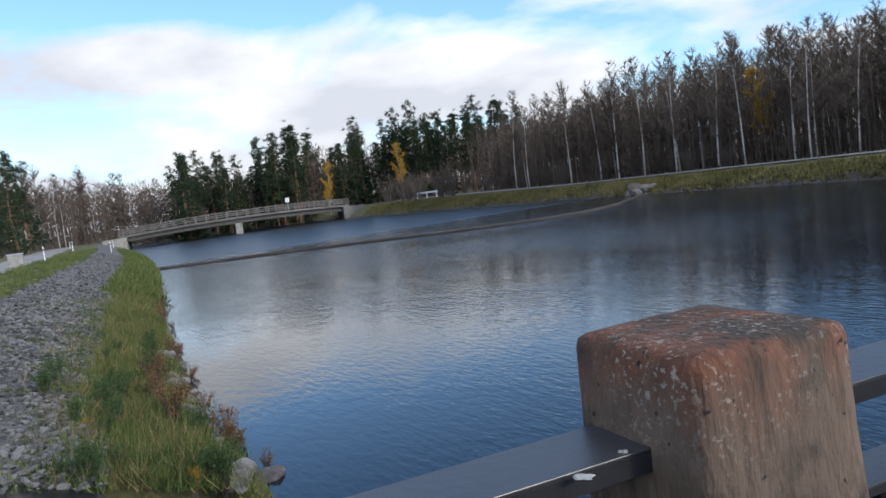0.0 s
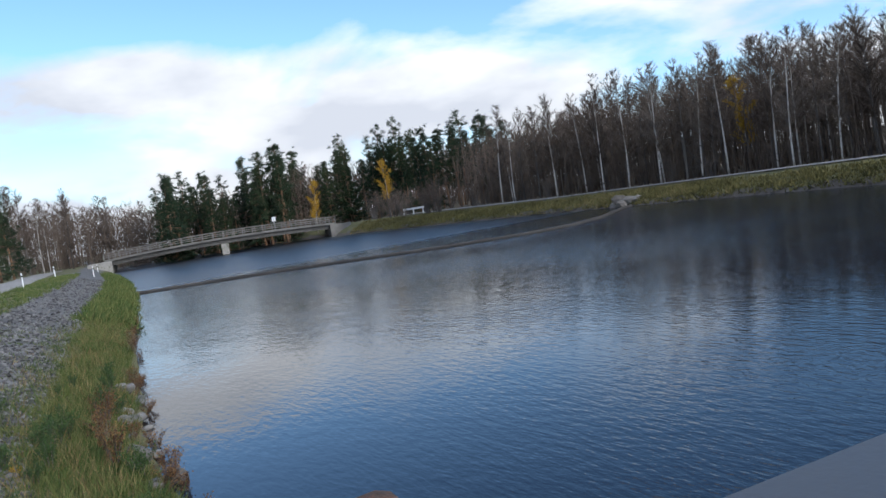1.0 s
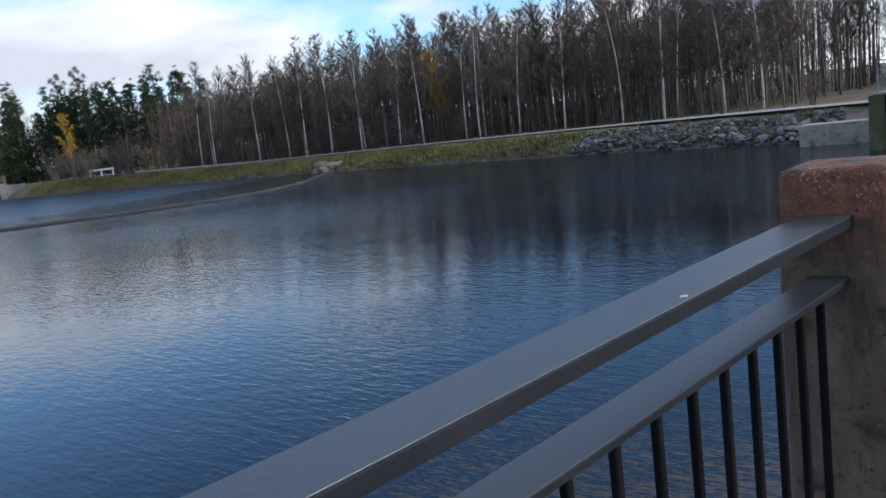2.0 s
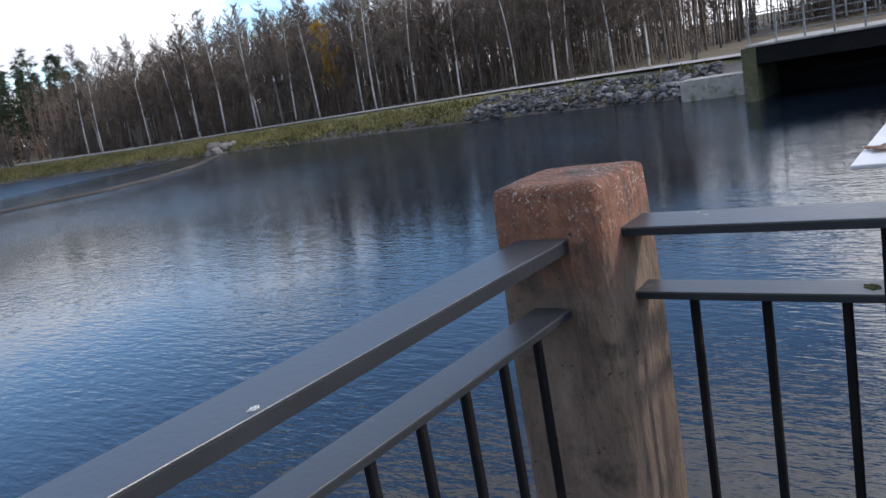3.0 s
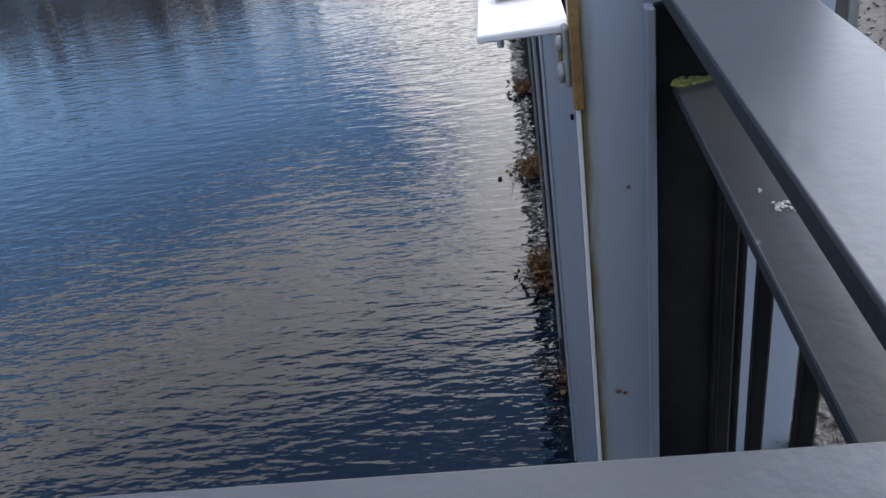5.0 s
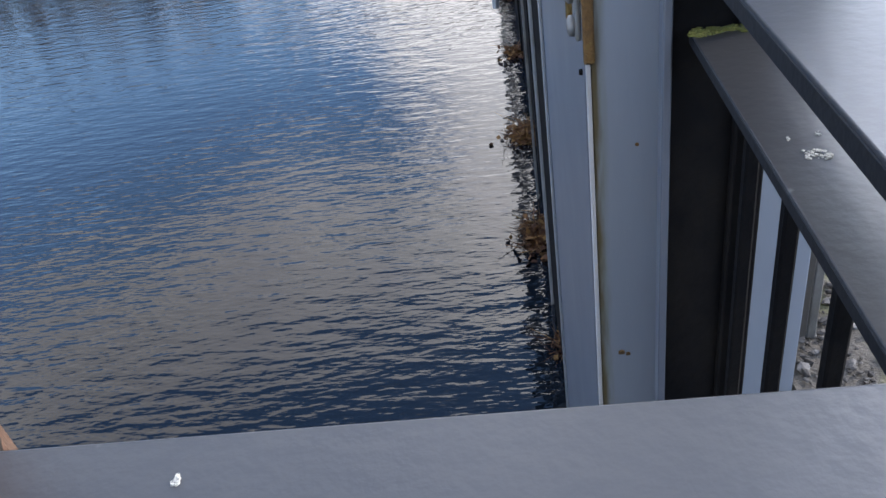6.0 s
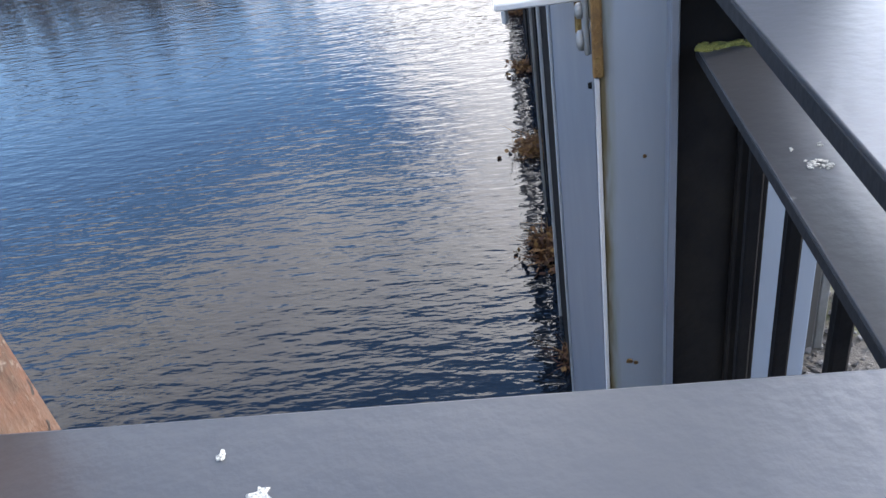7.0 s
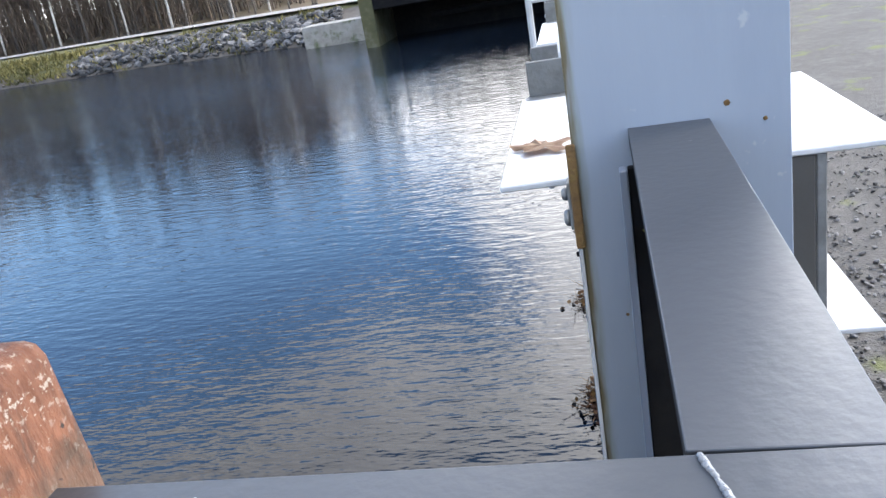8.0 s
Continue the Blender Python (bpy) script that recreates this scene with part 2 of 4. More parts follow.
def edge_run(m):
    """Brown and green runs that trickle down the plate's edge by the water."""
    nt = m.node_tree
    N, L = nt.nodes.new, nt.links.new
    b = nt.nodes["Principled BSDF"]
    base = b.inputs["Base Color"].links[0].from_socket
    geo, sep, mp = N("ShaderNodeNewGeometry"), N("ShaderNodeSeparateXYZ"), N("ShaderNodeMapping")
    L(geo.outputs["Position"], sep.inputs[0])
    mp.inputs["Scale"].default_value = (1, 1, 0.12)
    L(geo.outputs["Position"], mp.inputs[0])
    for scale, reach, amount, colour in ((60, 0.040, 0.55, (0.15, 0.15, 0.07)), (90, 0.024, 0.9, (0.10, 0.075, 0.03))):
        n = N("ShaderNodeTexNoise")
        n.inputs["Scale"].default_value, n.inputs["Detail"].default_value = scale, 5
        L(mp.outputs[0], n.inputs["Vector"])
        r = N("ShaderNodeMapRange")
        r.inputs[1].default_value, r.inputs[2].default_value = 0.555 + reach, 0.553
        L(sep.outputs[0], r.inputs[0])
        mul = N("ShaderNodeMath")
        mul.operation = "MULTIPLY"
        L(r.outputs[0], mul.inputs[0]), L(n.outputs["Fac"], mul.inputs[1])
        k = N("ShaderNodeMapRange")
        k.inputs[1].default_value, k.inputs[2].default_value, k.inputs[4].default_value = 0.16, 0.42, amount
        L(mul.outputs[0], k.inputs[0])
        mx = N("ShaderNodeMix")
        mx.data_type = "RGBA"
        L(k.outputs[0], mx.inputs[0]), L(base, mx.inputs[6])
        mx.inputs[7].default_value = (*colour, 1)
        base = mx.outputs[2]
    L(base, b.inputs["Base Color"])


M = {}
M["water"] = water_material()
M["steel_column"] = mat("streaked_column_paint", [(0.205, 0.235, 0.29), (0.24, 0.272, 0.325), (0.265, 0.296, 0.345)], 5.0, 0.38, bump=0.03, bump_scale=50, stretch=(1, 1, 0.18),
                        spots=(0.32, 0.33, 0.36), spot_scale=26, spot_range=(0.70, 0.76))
edge_run(M["steel_column"])
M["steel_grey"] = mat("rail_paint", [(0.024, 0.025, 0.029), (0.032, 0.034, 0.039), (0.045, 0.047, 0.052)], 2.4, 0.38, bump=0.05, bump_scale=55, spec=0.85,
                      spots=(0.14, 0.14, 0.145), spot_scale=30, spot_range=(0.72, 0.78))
# rail colour darkened to stand for the shade on the rails' sides
M["rail_edge"] = mat("rail_edge_shade", [(0.008, 0.0085, 0.011), (0.012, 0.013, 0.016), (0.022, 0.023, 0.026)], 4, 0.6, bump=0.08, bump_scale=60, spec=0.3)
# black steel paint; also stands in for the shade inside the spillway
M["dark_steel_and_shade"] = mat("dark_paint_and_shade", [(0.003, 0.003, 0.0035), (0.005, 0.005, 0.006), (0.016, 0.014, 0.012)], 5, 0.75, bump=0.2, bump_scale=40, spec=0.12)
M["galv"] = mat("galvanized_steel", [(0.36, 0.38, 0.41), (0.48, 0.50, 0.53)], 9, 0.38, metal=0.6, bump=0.1)
M["white_board"] = mat("white_board", [(0.34, 0.34, 0.34), (0.50, 0.50, 0.51), (0.56, 0.56, 0.57)], 5, 0.45, bump=0.1,
                       spots=(0.30, 0.25, 0.20), spot_scale=7, spot_range=(0.66, 0.72))
M["concrete_red"] = post_material(1.10, 1.24, 0.53, 0.67)
M["concrete_tan"] = post_material(1.20, 1.34, 0.50, 0.64)
M["concrete"] = mat("weathered_concrete", [(0.16, 0.145, 0.125), (0.26, 0.245, 0.22), (0.36, 0.34, 0.31)], 3, 0.88, bump=0.4, bump_scale=25,
                    spots=(0.10, 0.11, 0.06), spot_scale=2.5, spot_range=(0.58, 0.7))
M["concrete_dark"] = mat("dark_concrete", [(0.035, 0.032, 0.03), (0.06, 0.056, 0.05), (0.09, 0.085, 0.08)], 1.2, 0.7, bump=0.3)
M["asphalt"] = mat("asphalt", [(0.045, 0.041, 0.037), (0.072, 0.067, 0.061), (0.12, 0.112, 0.104)], 14, 0.9, bump=0.5, bump_scale=90,
                   spots=(0.10, 0.11, 0.035), spot_scale=3.0, spot_range=(0.60, 0.68))
M["gravel"] = mat("gravel", [(0.045, 0.042, 0.04), (0.09, 0.086, 0.082), (0.15, 0.143, 0.138)], 9, 0.9, bump=0.8, bump_scale=12)
M["stone"] = mat("stone", [(0.03, 0.029, 0.029), (0.07, 0.067, 0.067), (0.16, 0.154, 0.15)], 6, 0.85, bump=0.4, bump_scale=30, per_island=0.5, per_object=0.25)
M["grass_ground"] = mat("grass_ground", [(0.05, 0.046, 0.018), (0.09, 0.086, 0.03), (0.15, 0.128, 0.05)], 1.3, 0.95, bump=0.9, bump_scale=9)
M["forest_floor"] = mat("forest_floor", [(0.05, 0.035, 0.02), (0.09, 0.065, 0.035), (0.12, 0.10, 0.04)], 0.8, 0.95, bump=0.6, bump_scale=4)
M["road_gravel"] = mat("gravel_road", [(0.17, 0.155, 0.145), (0.25, 0.235, 0.22), (0.31, 0.295, 0.28)], 1.6, 0.92, bump=0.4, bump_scale=30)
M["grass"] = mat("grass_blades", [(0.036, 0.068, 0.016), (0.080, 0.108, 0.028), (0.165, 0.160, 0.058)], 0.9, 0.8, per_island=0.35, spec=0.2)
M["leaf_green"] = mat("green_leaves", [(0.026, 0.055, 0.016), (0.055, 0.095, 0.024)], 2, 0.7, per_island=0.4, spec=0.25)
M["leaf_brown"] = mat("withered_leaves", [(0.06, 0.03, 0.02), (0.13, 0.065, 0.03), (0.22, 0.13, 0.05)], 3, 0.8, per_island=0.5, spec=0.2)
M["leaf_yellow"] = mat("yellow_leaves", [(0.30, 0.17, 0.02), (0.42, 0.26, 0.03)], 3, 0.8, per_island=0.4, spec=0.2)
M["birch_bark"] = mat("birch_bark", [(0.12, 0.105, 0.095), (0.36, 0.335, 0.31), (0.50, 0.475, 0.44)], 2.2, 0.8, stretch=(1, 1, 2.5), bump=0.2,
                      spots=(0.06, 0.05, 0.045), spot_scale=3.0, spot_range=(0.60, 0.66))
M["alder_bark"] = mat("grey_brown_bark", [(0.045, 0.038, 0.034), (0.085, 0.074, 0.066), (0.14, 0.125, 0.11)], 2.5, 0.9, stretch=(1, 1, 0.5), per_object=0.4)
M["twig"] = mat("twigs", [(0.055, 0.040, 0.031), (0.10, 0.076, 0.060), (0.15, 0.12, 0.097)], 0.4, 0.9, per_object=0.4, spec=0.2)
M["pine_bark"] = mat("pine_bark", [(0.07, 0.045, 0.03), (0.16, 0.09, 0.05), (0.24, 0.13, 0.07)], 2.0, 0.9, per_object=0.2)
M["needles"] = mat("pine_needles", [(0.014, 0.026, 0.015), (0.024, 0.041, 0.020), (0.042, 0.060, 0.027)], 0.7, 0.8, per_object=0.3, per_island=0.2, spec=0.2)
M["white_paint"] = mat("white_paint", [(0.62, 0.62, 0.62), (0.78, 0.78, 0.78)], 4, 0.5)
M["red_paint"] = mat("red_paint", [(0.5, 0.03, 0.02), (0.62, 0.05, 0.03)], 4, 0.5)
M["rust"] = mat("rust", [(0.07, 0.035, 0.015), (0.16, 0.09, 0.03), (0.22, 0.17, 0.05)], 30, 0.9, bump=0.4)
M["galv_dirty"] = mat("dirty_galvanized_steel", [(0.08, 0.08, 0.072), (0.16, 0.162, 0.16), (0.26, 0.262, 0.265)], 7, 0.55, metal=0.3, bump=0.2)
M["steel_slate"] = mat("slate_steel_and_lit_flange", [(0.10, 0.115, 0.145), (0.13, 0.145, 0.175)], 3, 0.4)
M["concrete_mossy"] = mat("mossy_concrete", [(0.03, 0.032, 0.012), (0.07, 0.068, 0.03), (0.16, 0.15, 0.12)], 2.2, 0.9, bump=0.5, bump_scale=14)
M["weld"] = mat("weld_seam", [(0.22, 0.225, 0.235), (0.32, 0.325, 0.335)], 40, 0.55, bump=0.4)
M["grass_far"] = mat("far_bank_grass", [(0.055, 0.052, 0.02), (0.115, 0.105, 0.034), (0.20, 0.16, 0.07)], 0.25, 0.85, per_island=0.3, spec=0.2)
M["stone_dark"] = mat("dark_stone", [(0.05, 0.04, 0.032), (0.10, 0.085, 0.07), (0.17, 0.15, 0.13)], 2, 0.85, bump=0.4, per_object=0.3, per_island=0.3)
M["stone_bank"] = mat("bank_granite", [(0.05, 0.045, 0.04), (0.115, 0.107, 0.098), (0.23, 0.22, 0.205)], 7, 0.85, bump=0.5, bump_scale=22, per_object=0.25)
M["concrete_old"] = mat("old_bridge_concrete", [(0.08, 0.074, 0.066), (0.13, 0.122, 0.11), (0.19, 0.18, 0.165)], 0.6, 0.9, bump=0.3)
M["rail_brown"] = mat("weathered_rail", [(0.11, 0.10, 0.09), (0.19, 0.175, 0.16)], 2, 0.7)
M["grass_dry"] = mat("dry_grass", [(0.12, 0.075, 0.035), (0.22, 0.15, 0.07), (0.34, 0.25, 0.13)], 1.5, 0.85, per_island=0.4, spec=0.2)
M["leaf_tan"] = mat("dry_leaf", [(0.16, 0.10, 0.065), (0.32, 0.21, 0.14), (0.50, 0.38, 0.27)], 28, 0.8)
M["moss"] = mat("moss", [(0.045, 0.055, 0.01), (0.10, 0.105, 0.02), (0.17, 0.165, 0.035)], 25, 0.95, bump=0.8, bump_scale=90)
M["lichen"] = mat("lichen", [(0.34, 0.35, 0.32), (0.52, 0.52, 0.49)], 60, 0.9, bump=0.6)
M["boom"] = mat("boom_float", [(0.016, 0.014, 0.012), (0.032, 0.028, 0.025), (0.09, 0.08, 0.07)], 0.5, 0.8)


# ---- mesh helpers ----
def part(name, bm, material, parent=None, label="", smooth=False):
    me = bpy.data.meshes.new(name)
    if isinstance(bm, bmesh.types.BMesh):
        bmesh.ops.recalc_face_normals(bm, faces=bm.faces[:])
        bm.to_mesh(me)
        bm.free()
    else:
        me.from_pydata(bm[0], [], bm[1])
    if material is not None:
        me.materials.append(M[material])
    if smooth:
        me.polygons.foreach_set("use_smooth", [True] * len(me.polygons))
    ob = new(name, me)
    if parent is not None:
        ob.parent = parent
    if label:
        ob["label"] = label
    return ob


def thing(name, at, label, category, group="", kind="", rz=0):
    e = new(name)
    e.empty_display_size = 0.1
    e.matrix_basis = pose(*at, 0, 0, rz)
    return tagged(e, label, category, group, kind)


def box(bm, x0, x1, y0, y1, z0, z1, bevel=0.0, seg=1):
    r = bmesh.ops.create_cube(bm, size=1.0)
    vs = r["verts"]
    for v in vs:
        v.co = Vector(((x0 + x1) / 2 + v.co.x * (x1 - x0), (y0 + y1) / 2 + v.co.y * (y1 - y0), (z0 + z1) / 2 + v.co.z * (z1 - z0)))
    if bevel:
        es = list({e for v in vs for e in v.link_edges})
        bmesh.ops.bevel(bm, geom=es, offset=bevel, segments=seg, affect="EDGES", profile=0.5)
    return bm


def boxm(x0, x1, y0, y1, z0, z1, bevel=0.0, seg=1):
    return box(bmesh.new(), x0, x1, y0, y1, z0, z1, bevel, seg)


def tube(pts, radii, sides=6, cap=True):
    """Vertices and faces of a tube along points."""
    vs, fs = [], []
    pts = [Vector(p) for p in pts]
    for i, p in enumerate(pts):
        d = (pts[min(i + 1, len(pts) - 1)] - pts[max(i - 1, 0)]).normalized()
        a = d.orthogonal().normalized() if abs(d.z) < 0.9 else d.cross(Vector((0, 1, 0.01))).normalized()
        b = d.cross(a)
        for k in range(sides):
            t = 2 * math.pi * k / sides
            vs.append(p + (a * math.cos(t) + b * math.sin(t)) * radii[i])
    for i in range(len(pts) - 1):
        for k in range(sides):
            k2 = (k + 1) % sides
            fs.append((i * sides + k, i * sides + k2, (i + 1) * sides + k2, (i + 1) * sides + k))
    if cap:
        fs.append(tuple(range(sides - 1, -1, -1)))
        fs.append(tuple((len(pts) - 1) * sides + k for k in range(sides)))
    return vs, fs


class Soup:
    """Collects geometry for one joined mesh."""

    def __init__(self):
        self.v, self.f = [], []

    def add(self, vf):
        n = len(self.v)
        self.v.extend(vf[0])
        self.f.extend(tuple(i + n for i in f) for f in vf[1])

    def blade(self, p, d, w, bend=0.0):
        side = d.cross(Vector((random.uniform(-1, 1), random.uniform(-1, 1), random.uniform(-1, 1)))).normalized() * w
        n = len(self.v)
        self.v.extend((p - side, p + side, p + d))
        self.f.append((n, n + 1, n + 2))

    def leaf(self, p, d, w):
        side = d.cross(Vector((random.uniform(-1, 1), random.uniform(-1, 1), random.uniform(-1, 1)))).normalized() * w
        n = len(self.v)
        self.v.extend((p, p + d * 0.5 + side, p + d, p + d * 0.5 - side))
        self.f.append((n, n + 1, n + 2, n + 3))

    def data(self):
        return self.v, self.f


def rock_mesh(rng, flat=0.6, sub=2):
    bm = bmesh.new()
    bmesh.ops.create_icosphere(bm, subdivisions=sub, radius=0.5)
    off = Vector((rng.uniform(0, 90), rng.uniform(0, 90), rng.uniform(0, 90)))
    for v in bm.verts:
        k = 1 + 0.55 * noise.noise(v.co * 1.7 + off) + 0.2 * noise.noise(v.co * 4.5 + off)
        v.co = Vector((v.co.x * k * 1.1, v.co.y * k * 0.9, max(-0.25, v.co.z * k) * flat))
    return bm


# ---- ground, water ----


def shore_left(x):
    """y of the water's edge on the near side, for x < 0."""
    return float(np.interp(x, [-170, -125, -70, -49, -24, -17, -12.4, -9.5, -5, 0], [8, 5.0, 2.8, 1.4, -1.0, -1.5, -1.9, -2.0, -1.8, -1.75])) + 0.14 * noise.noise(Vector((x * 0.7, 3, 0)))


def shore_far(x):
    return (float(np.interp(x, [-170, -125, -106, -92, -63, -52, -38, -27, -20, -15, -10, -6.6], [37, 39.5, 40.2, 41.2, 40.8, 40.1, 38.6, 36.8, 36.0, 34.4, 32.7, 32.0]))
            + 0.35 * noise.noise(Vector((x * 0.25, 9, 0))) + 0.15 * noise.noise(Vector((x * 1.3, 5, 0))))


def ground_height(x, y):
    n = noise.noise(Vector((x * 0.35, y * 0.35, 0))) * 0.10 + noise.noise(Vector((x * 1.7, y * 1.7, 4))) * 0.04
    if x > -0.28 and y < 29.5:
        return -2.6 if x < 7 else -0.6 + n
    if x > -6.3 and y < 29.8:
        return -2.6
    s1 = shore_left(x) - y
    s2 = y - shore_far(x)
    if x < -175:
        s2 = max(s2, (-175 - x) * 0.3)
    if s1 > s2:
        s = s1
        z = float(np.interp(s, [-2, 0, 0.4, 1.6, 4.1, 5.5, 9, 14, 60], LEFT_PROFILE))
    else:
        s = s2
        z = float(np.interp(s, [-2, 0, 0.6, 2.8, 3.6, 7.4, 9.5, 40, 100], [-2.4, -1.32, -0.85, -0.25, -0.05, -0.02, -0.35, 0.4, 3.0]))
        if x < -70:
            z += min(1.0, (-70 - x) / 40) * 0.5 * min(1, max(0, s / 3))
    return z + n * min(1.0, max(0.0, s / 1.5)) * (0.3 if (s2 > 3.4 and s2 < 7.6) else 1.0)


LEFT_PROFILE = [-2.4, -1.32, -1.0, -0.62, 0.06, 0.14, 0.1, 0.2, 0.4]


def axis(points):
    out = []
    for a, b, step in points:
        n = max(1, round((b - a) / step))
        out += [a + (b - a) * i / n for i in range(n)]
    return out + [points[-1][1]]


def build_ground():
    xs = axis([(-1600, -300, 130), (-300, -180, 20), (-180, -60, 2.5), (-60, -20, 1.0), (-20, -0.3, 0.35), (-0.3, -0.26, 0.04), (-0.26, 7, 1.8), (7, 40, 4), (40, 1500, 120)])
    ys = axis([(-1500, -120, 140), (-120, -30, 10), (-30, -10, 2), (-10, 3, 0.3), (3, 12, 1.0), (12, 30, 2.0), (30, 48, 0.5), (48, 120, 6), (120, 1800, 140)])
    nx, ny = len(xs), len(ys)
    vs = [(x, y, ground_height(x, y)) for y in ys for x in xs]
    fs, mi = [], []
    for j in range(ny - 1):
        for i in range(nx - 1):
            fs.append((j * nx + i, j * nx + i + 1, (j + 1) * nx + i + 1, (j + 1) * nx + i))
            x, y = (xs[i] + xs[i + 1]) / 2, (ys[j] + ys[j + 1]) / 2
            s1, s2 = shore_left(x) - y, y - shore_far(x)
            jag = 0.7 * noise.noise(Vector((x * 0.5, y * 0.5, 7)))
            if s1 > s2:
                k = 1 if 1.5 + jag * 0.4 < s1 < 4.3 + jag else 0
            else:
                # dark strip at the far waterline: wet soil, and the undercut's shade in colour
                k = 2 if s2 > 9 + jag else (3 if s2 < 0.55 + jag * 0.5 or (-25 < x < -8 and s2 < 3.2 + jag) else 0)
            mi.append(k)
    me = bpy.data.meshes.new("ground")
    me.from_pydata(vs, [], fs)
    for k in ("grass_ground", "gravel", "forest_floor", "stone_dark"):
        me.materials.append(M[k])
    me.polygons.foreach_set("material_index", mi)
    me.polygons.foreach_set("use_smooth", [True] * len(fs))
    tagged(new("ground", me), "autumn grass, gravel and forest floor round the reservoir", "ground", kind="structure")


build_ground()
tagged(part("water", boxm(-200, 0.60, -60, 60, WATER_Z - 0.6, WATER_Z), "water"), "dark rippled reservoir water reflecting clouds", "water", kind="structure")


def strip(name, xs, y0, y1, dz, material, label, cat, zf=ground_height):
    vs, fs = [], []
    rows = 6
    for x in xs:
        for j in range(rows + 1):
            y = y0(x) + (y1(x) - y0(x)) * j / rows
            vs.append((x, y, zf(x, y) + dz))
    for i in range(len(xs) - 1):
        for j in range(rows):
            a = i * (rows + 1) + j
            fs.append((a, a + rows + 1, a + rows + 2, a + 1))
    return tagged(part(name, (vs, fs), material, smooth=True), label, cat, kind="structure")


def road_y(x):
    return float(np.interp(x, [-125, -92, -60, -38, -24, -15, -5], [45.6, 46.8, 46.2, 44.2, 42.0, 39.4, 35.8]))


strip("road", axis([(-118, -8, 1.0)]), lambda x: road_y(x) - 1.6, lambda x: road_y(x) + 1.6, 0.05,
      "road_gravel", "grey gravel road along the far bank below the forest", "road", zf=lambda x, y: 0.0 + min(1.0, max(0, (-70 - x) / 40)) * 0.5)
strip("road", axis([(-140, -40, 2.0)]), lambda x: shore_left(x) - 11.5, lambda x: shore_left(x) - 7.2, 0.06,
      "road_gravel", "grey road on the embankment leading to the bridge", "road")

# dam deck under the railings and the dam road beside the gates
tagged(part("dam_deck", boxm(-0.28, 7.0, -9.0, 0.24, -2.5, 0.0, 0.02), "asphalt"), "dark asphalt dam deck edged by railings", "dam", kind="structure")
tagged(part("dam_road", boxm(0.96, 7.0, 0.245, 48.0, -2.5, -0.004), "asphalt"), "grey asphalt dam road with moss and gravel", "road", kind="structure")


# ---- railings ----
RAIL_Z, LOW_Z = 1.0, 0.846


def concrete_post(x, y, label, z1=1.118, ext=(-0.142, 0.127, -0.130, 0.143), surface="concrete_red"):
    e = thing("railing_post", (x, y, 0), label, "post", "concrete railing posts")
    bm = bmesh.new()
    box(bm, *ext, -0.02, z1, 0.020, 2)
    rng = random.Random(int(abs(y) * 100) + 5)
    bmesh.ops.subdivide_edges(bm, edges=[ed for ed in bm.edges if ed.calc_length() > 0.1], cuts=9, use_grid_fill=True)
    off = Vector((rng.uniform(0, 50), rng.uniform(0, 50), 0))
    for v in bm.verts:
        k = 1 + 0.07 * min(1, max(0, (z1 - v.co.z) / 0.35))
        v.co.x, v.co.y = v.co.x * k, v.co.y * k
        nn = noise.noise(v.co * 14 + off) * 0.0035 + noise.noise(v.co * 40 + off) * 0.0012
        d = Vector((v.co.x, v.co.y, 0.4 * max(0, v.co.z - 0.95) * 4))
        v.co += d.normalized() * nn if d.length > 0 else Vector()
    part("post_body", bm, surface, e, smooth=True)
    return e


def balusters(parent, p0, p1, pitch, first):
    d = Vector(p1) - Vector(p0)
    n = int((d.length - first) / pitch) + 1
    mesh = None
    for i in range(n):
        p = Vector(p0) + d.normalized() * (first + i * pitch)
        if mesh is None:
            ob = part("baluster", boxm(-0.009, 0.009, -0.009, 0.009, 0.06, LOW_Z - 0.018, 0.003), "dark_steel_and_shade", parent, "black painted steel bar")
            mesh = ob.data
        else:
            ob = new("baluster", mesh)
            ob.parent = parent
            ob["label"] = "black painted steel bar"
        ob.location = (p.x - parent.location.x, p.y - parent.location.y, 0)


def railing(label, x0, x1, y0, y1, along, centre, low_half=0.045, first=0.1, pitch=0.122, low=LOW_Z, low_end=None, thick=0.020):
    e = thing("railing", ((x0 + x1) / 2, (y0 + y1) / 2, 0), label, "railing", "steel railings")
    ox, oy = e.location.x, e.location.y
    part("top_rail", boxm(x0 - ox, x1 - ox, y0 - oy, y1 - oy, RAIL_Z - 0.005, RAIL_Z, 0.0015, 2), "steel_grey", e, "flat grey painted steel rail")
    # shade of the rail's side, painted in as a darker layer below the top
    part("rail_edge", boxm(x0 - ox, x1 - ox, y0 - oy, y1 - oy, RAIL_Z - thick, RAIL_Z - 0.005, 0.001), "rail_edge", e, "side of the rail, its shade put into a darker colour")
    if along == "x":
        c = [x0 - ox, x1 - ox, centre - oy - low_half, centre - oy + low_half]
        pa, pb = (x0, centre, 0), (x1, centre, 0)
    else:
        c = [centre - ox - low_half, centre - ox + low_half, y0 - oy, (low_end or y1) - oy]
        pa, pb = (centre, y1, 0), (centre, y0, 0)
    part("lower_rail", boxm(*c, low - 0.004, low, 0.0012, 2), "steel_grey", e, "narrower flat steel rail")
    part("lower_rail_edge", boxm(*c, low - 0.018, low - 0.004, 0.001), "rail_edge", e, "side of the lower rail, its shade put into a darker colour")
    part("bottom_rail", boxm(c[0], c[1], c[2] + 0.02 * (along == "x"), c[3] - 0.02 * (along == "x"), 0.05, 0.065, 0.003), "dark_steel_and_shade", e)
    balusters(e, pa, pb, pitch, first)
    return e


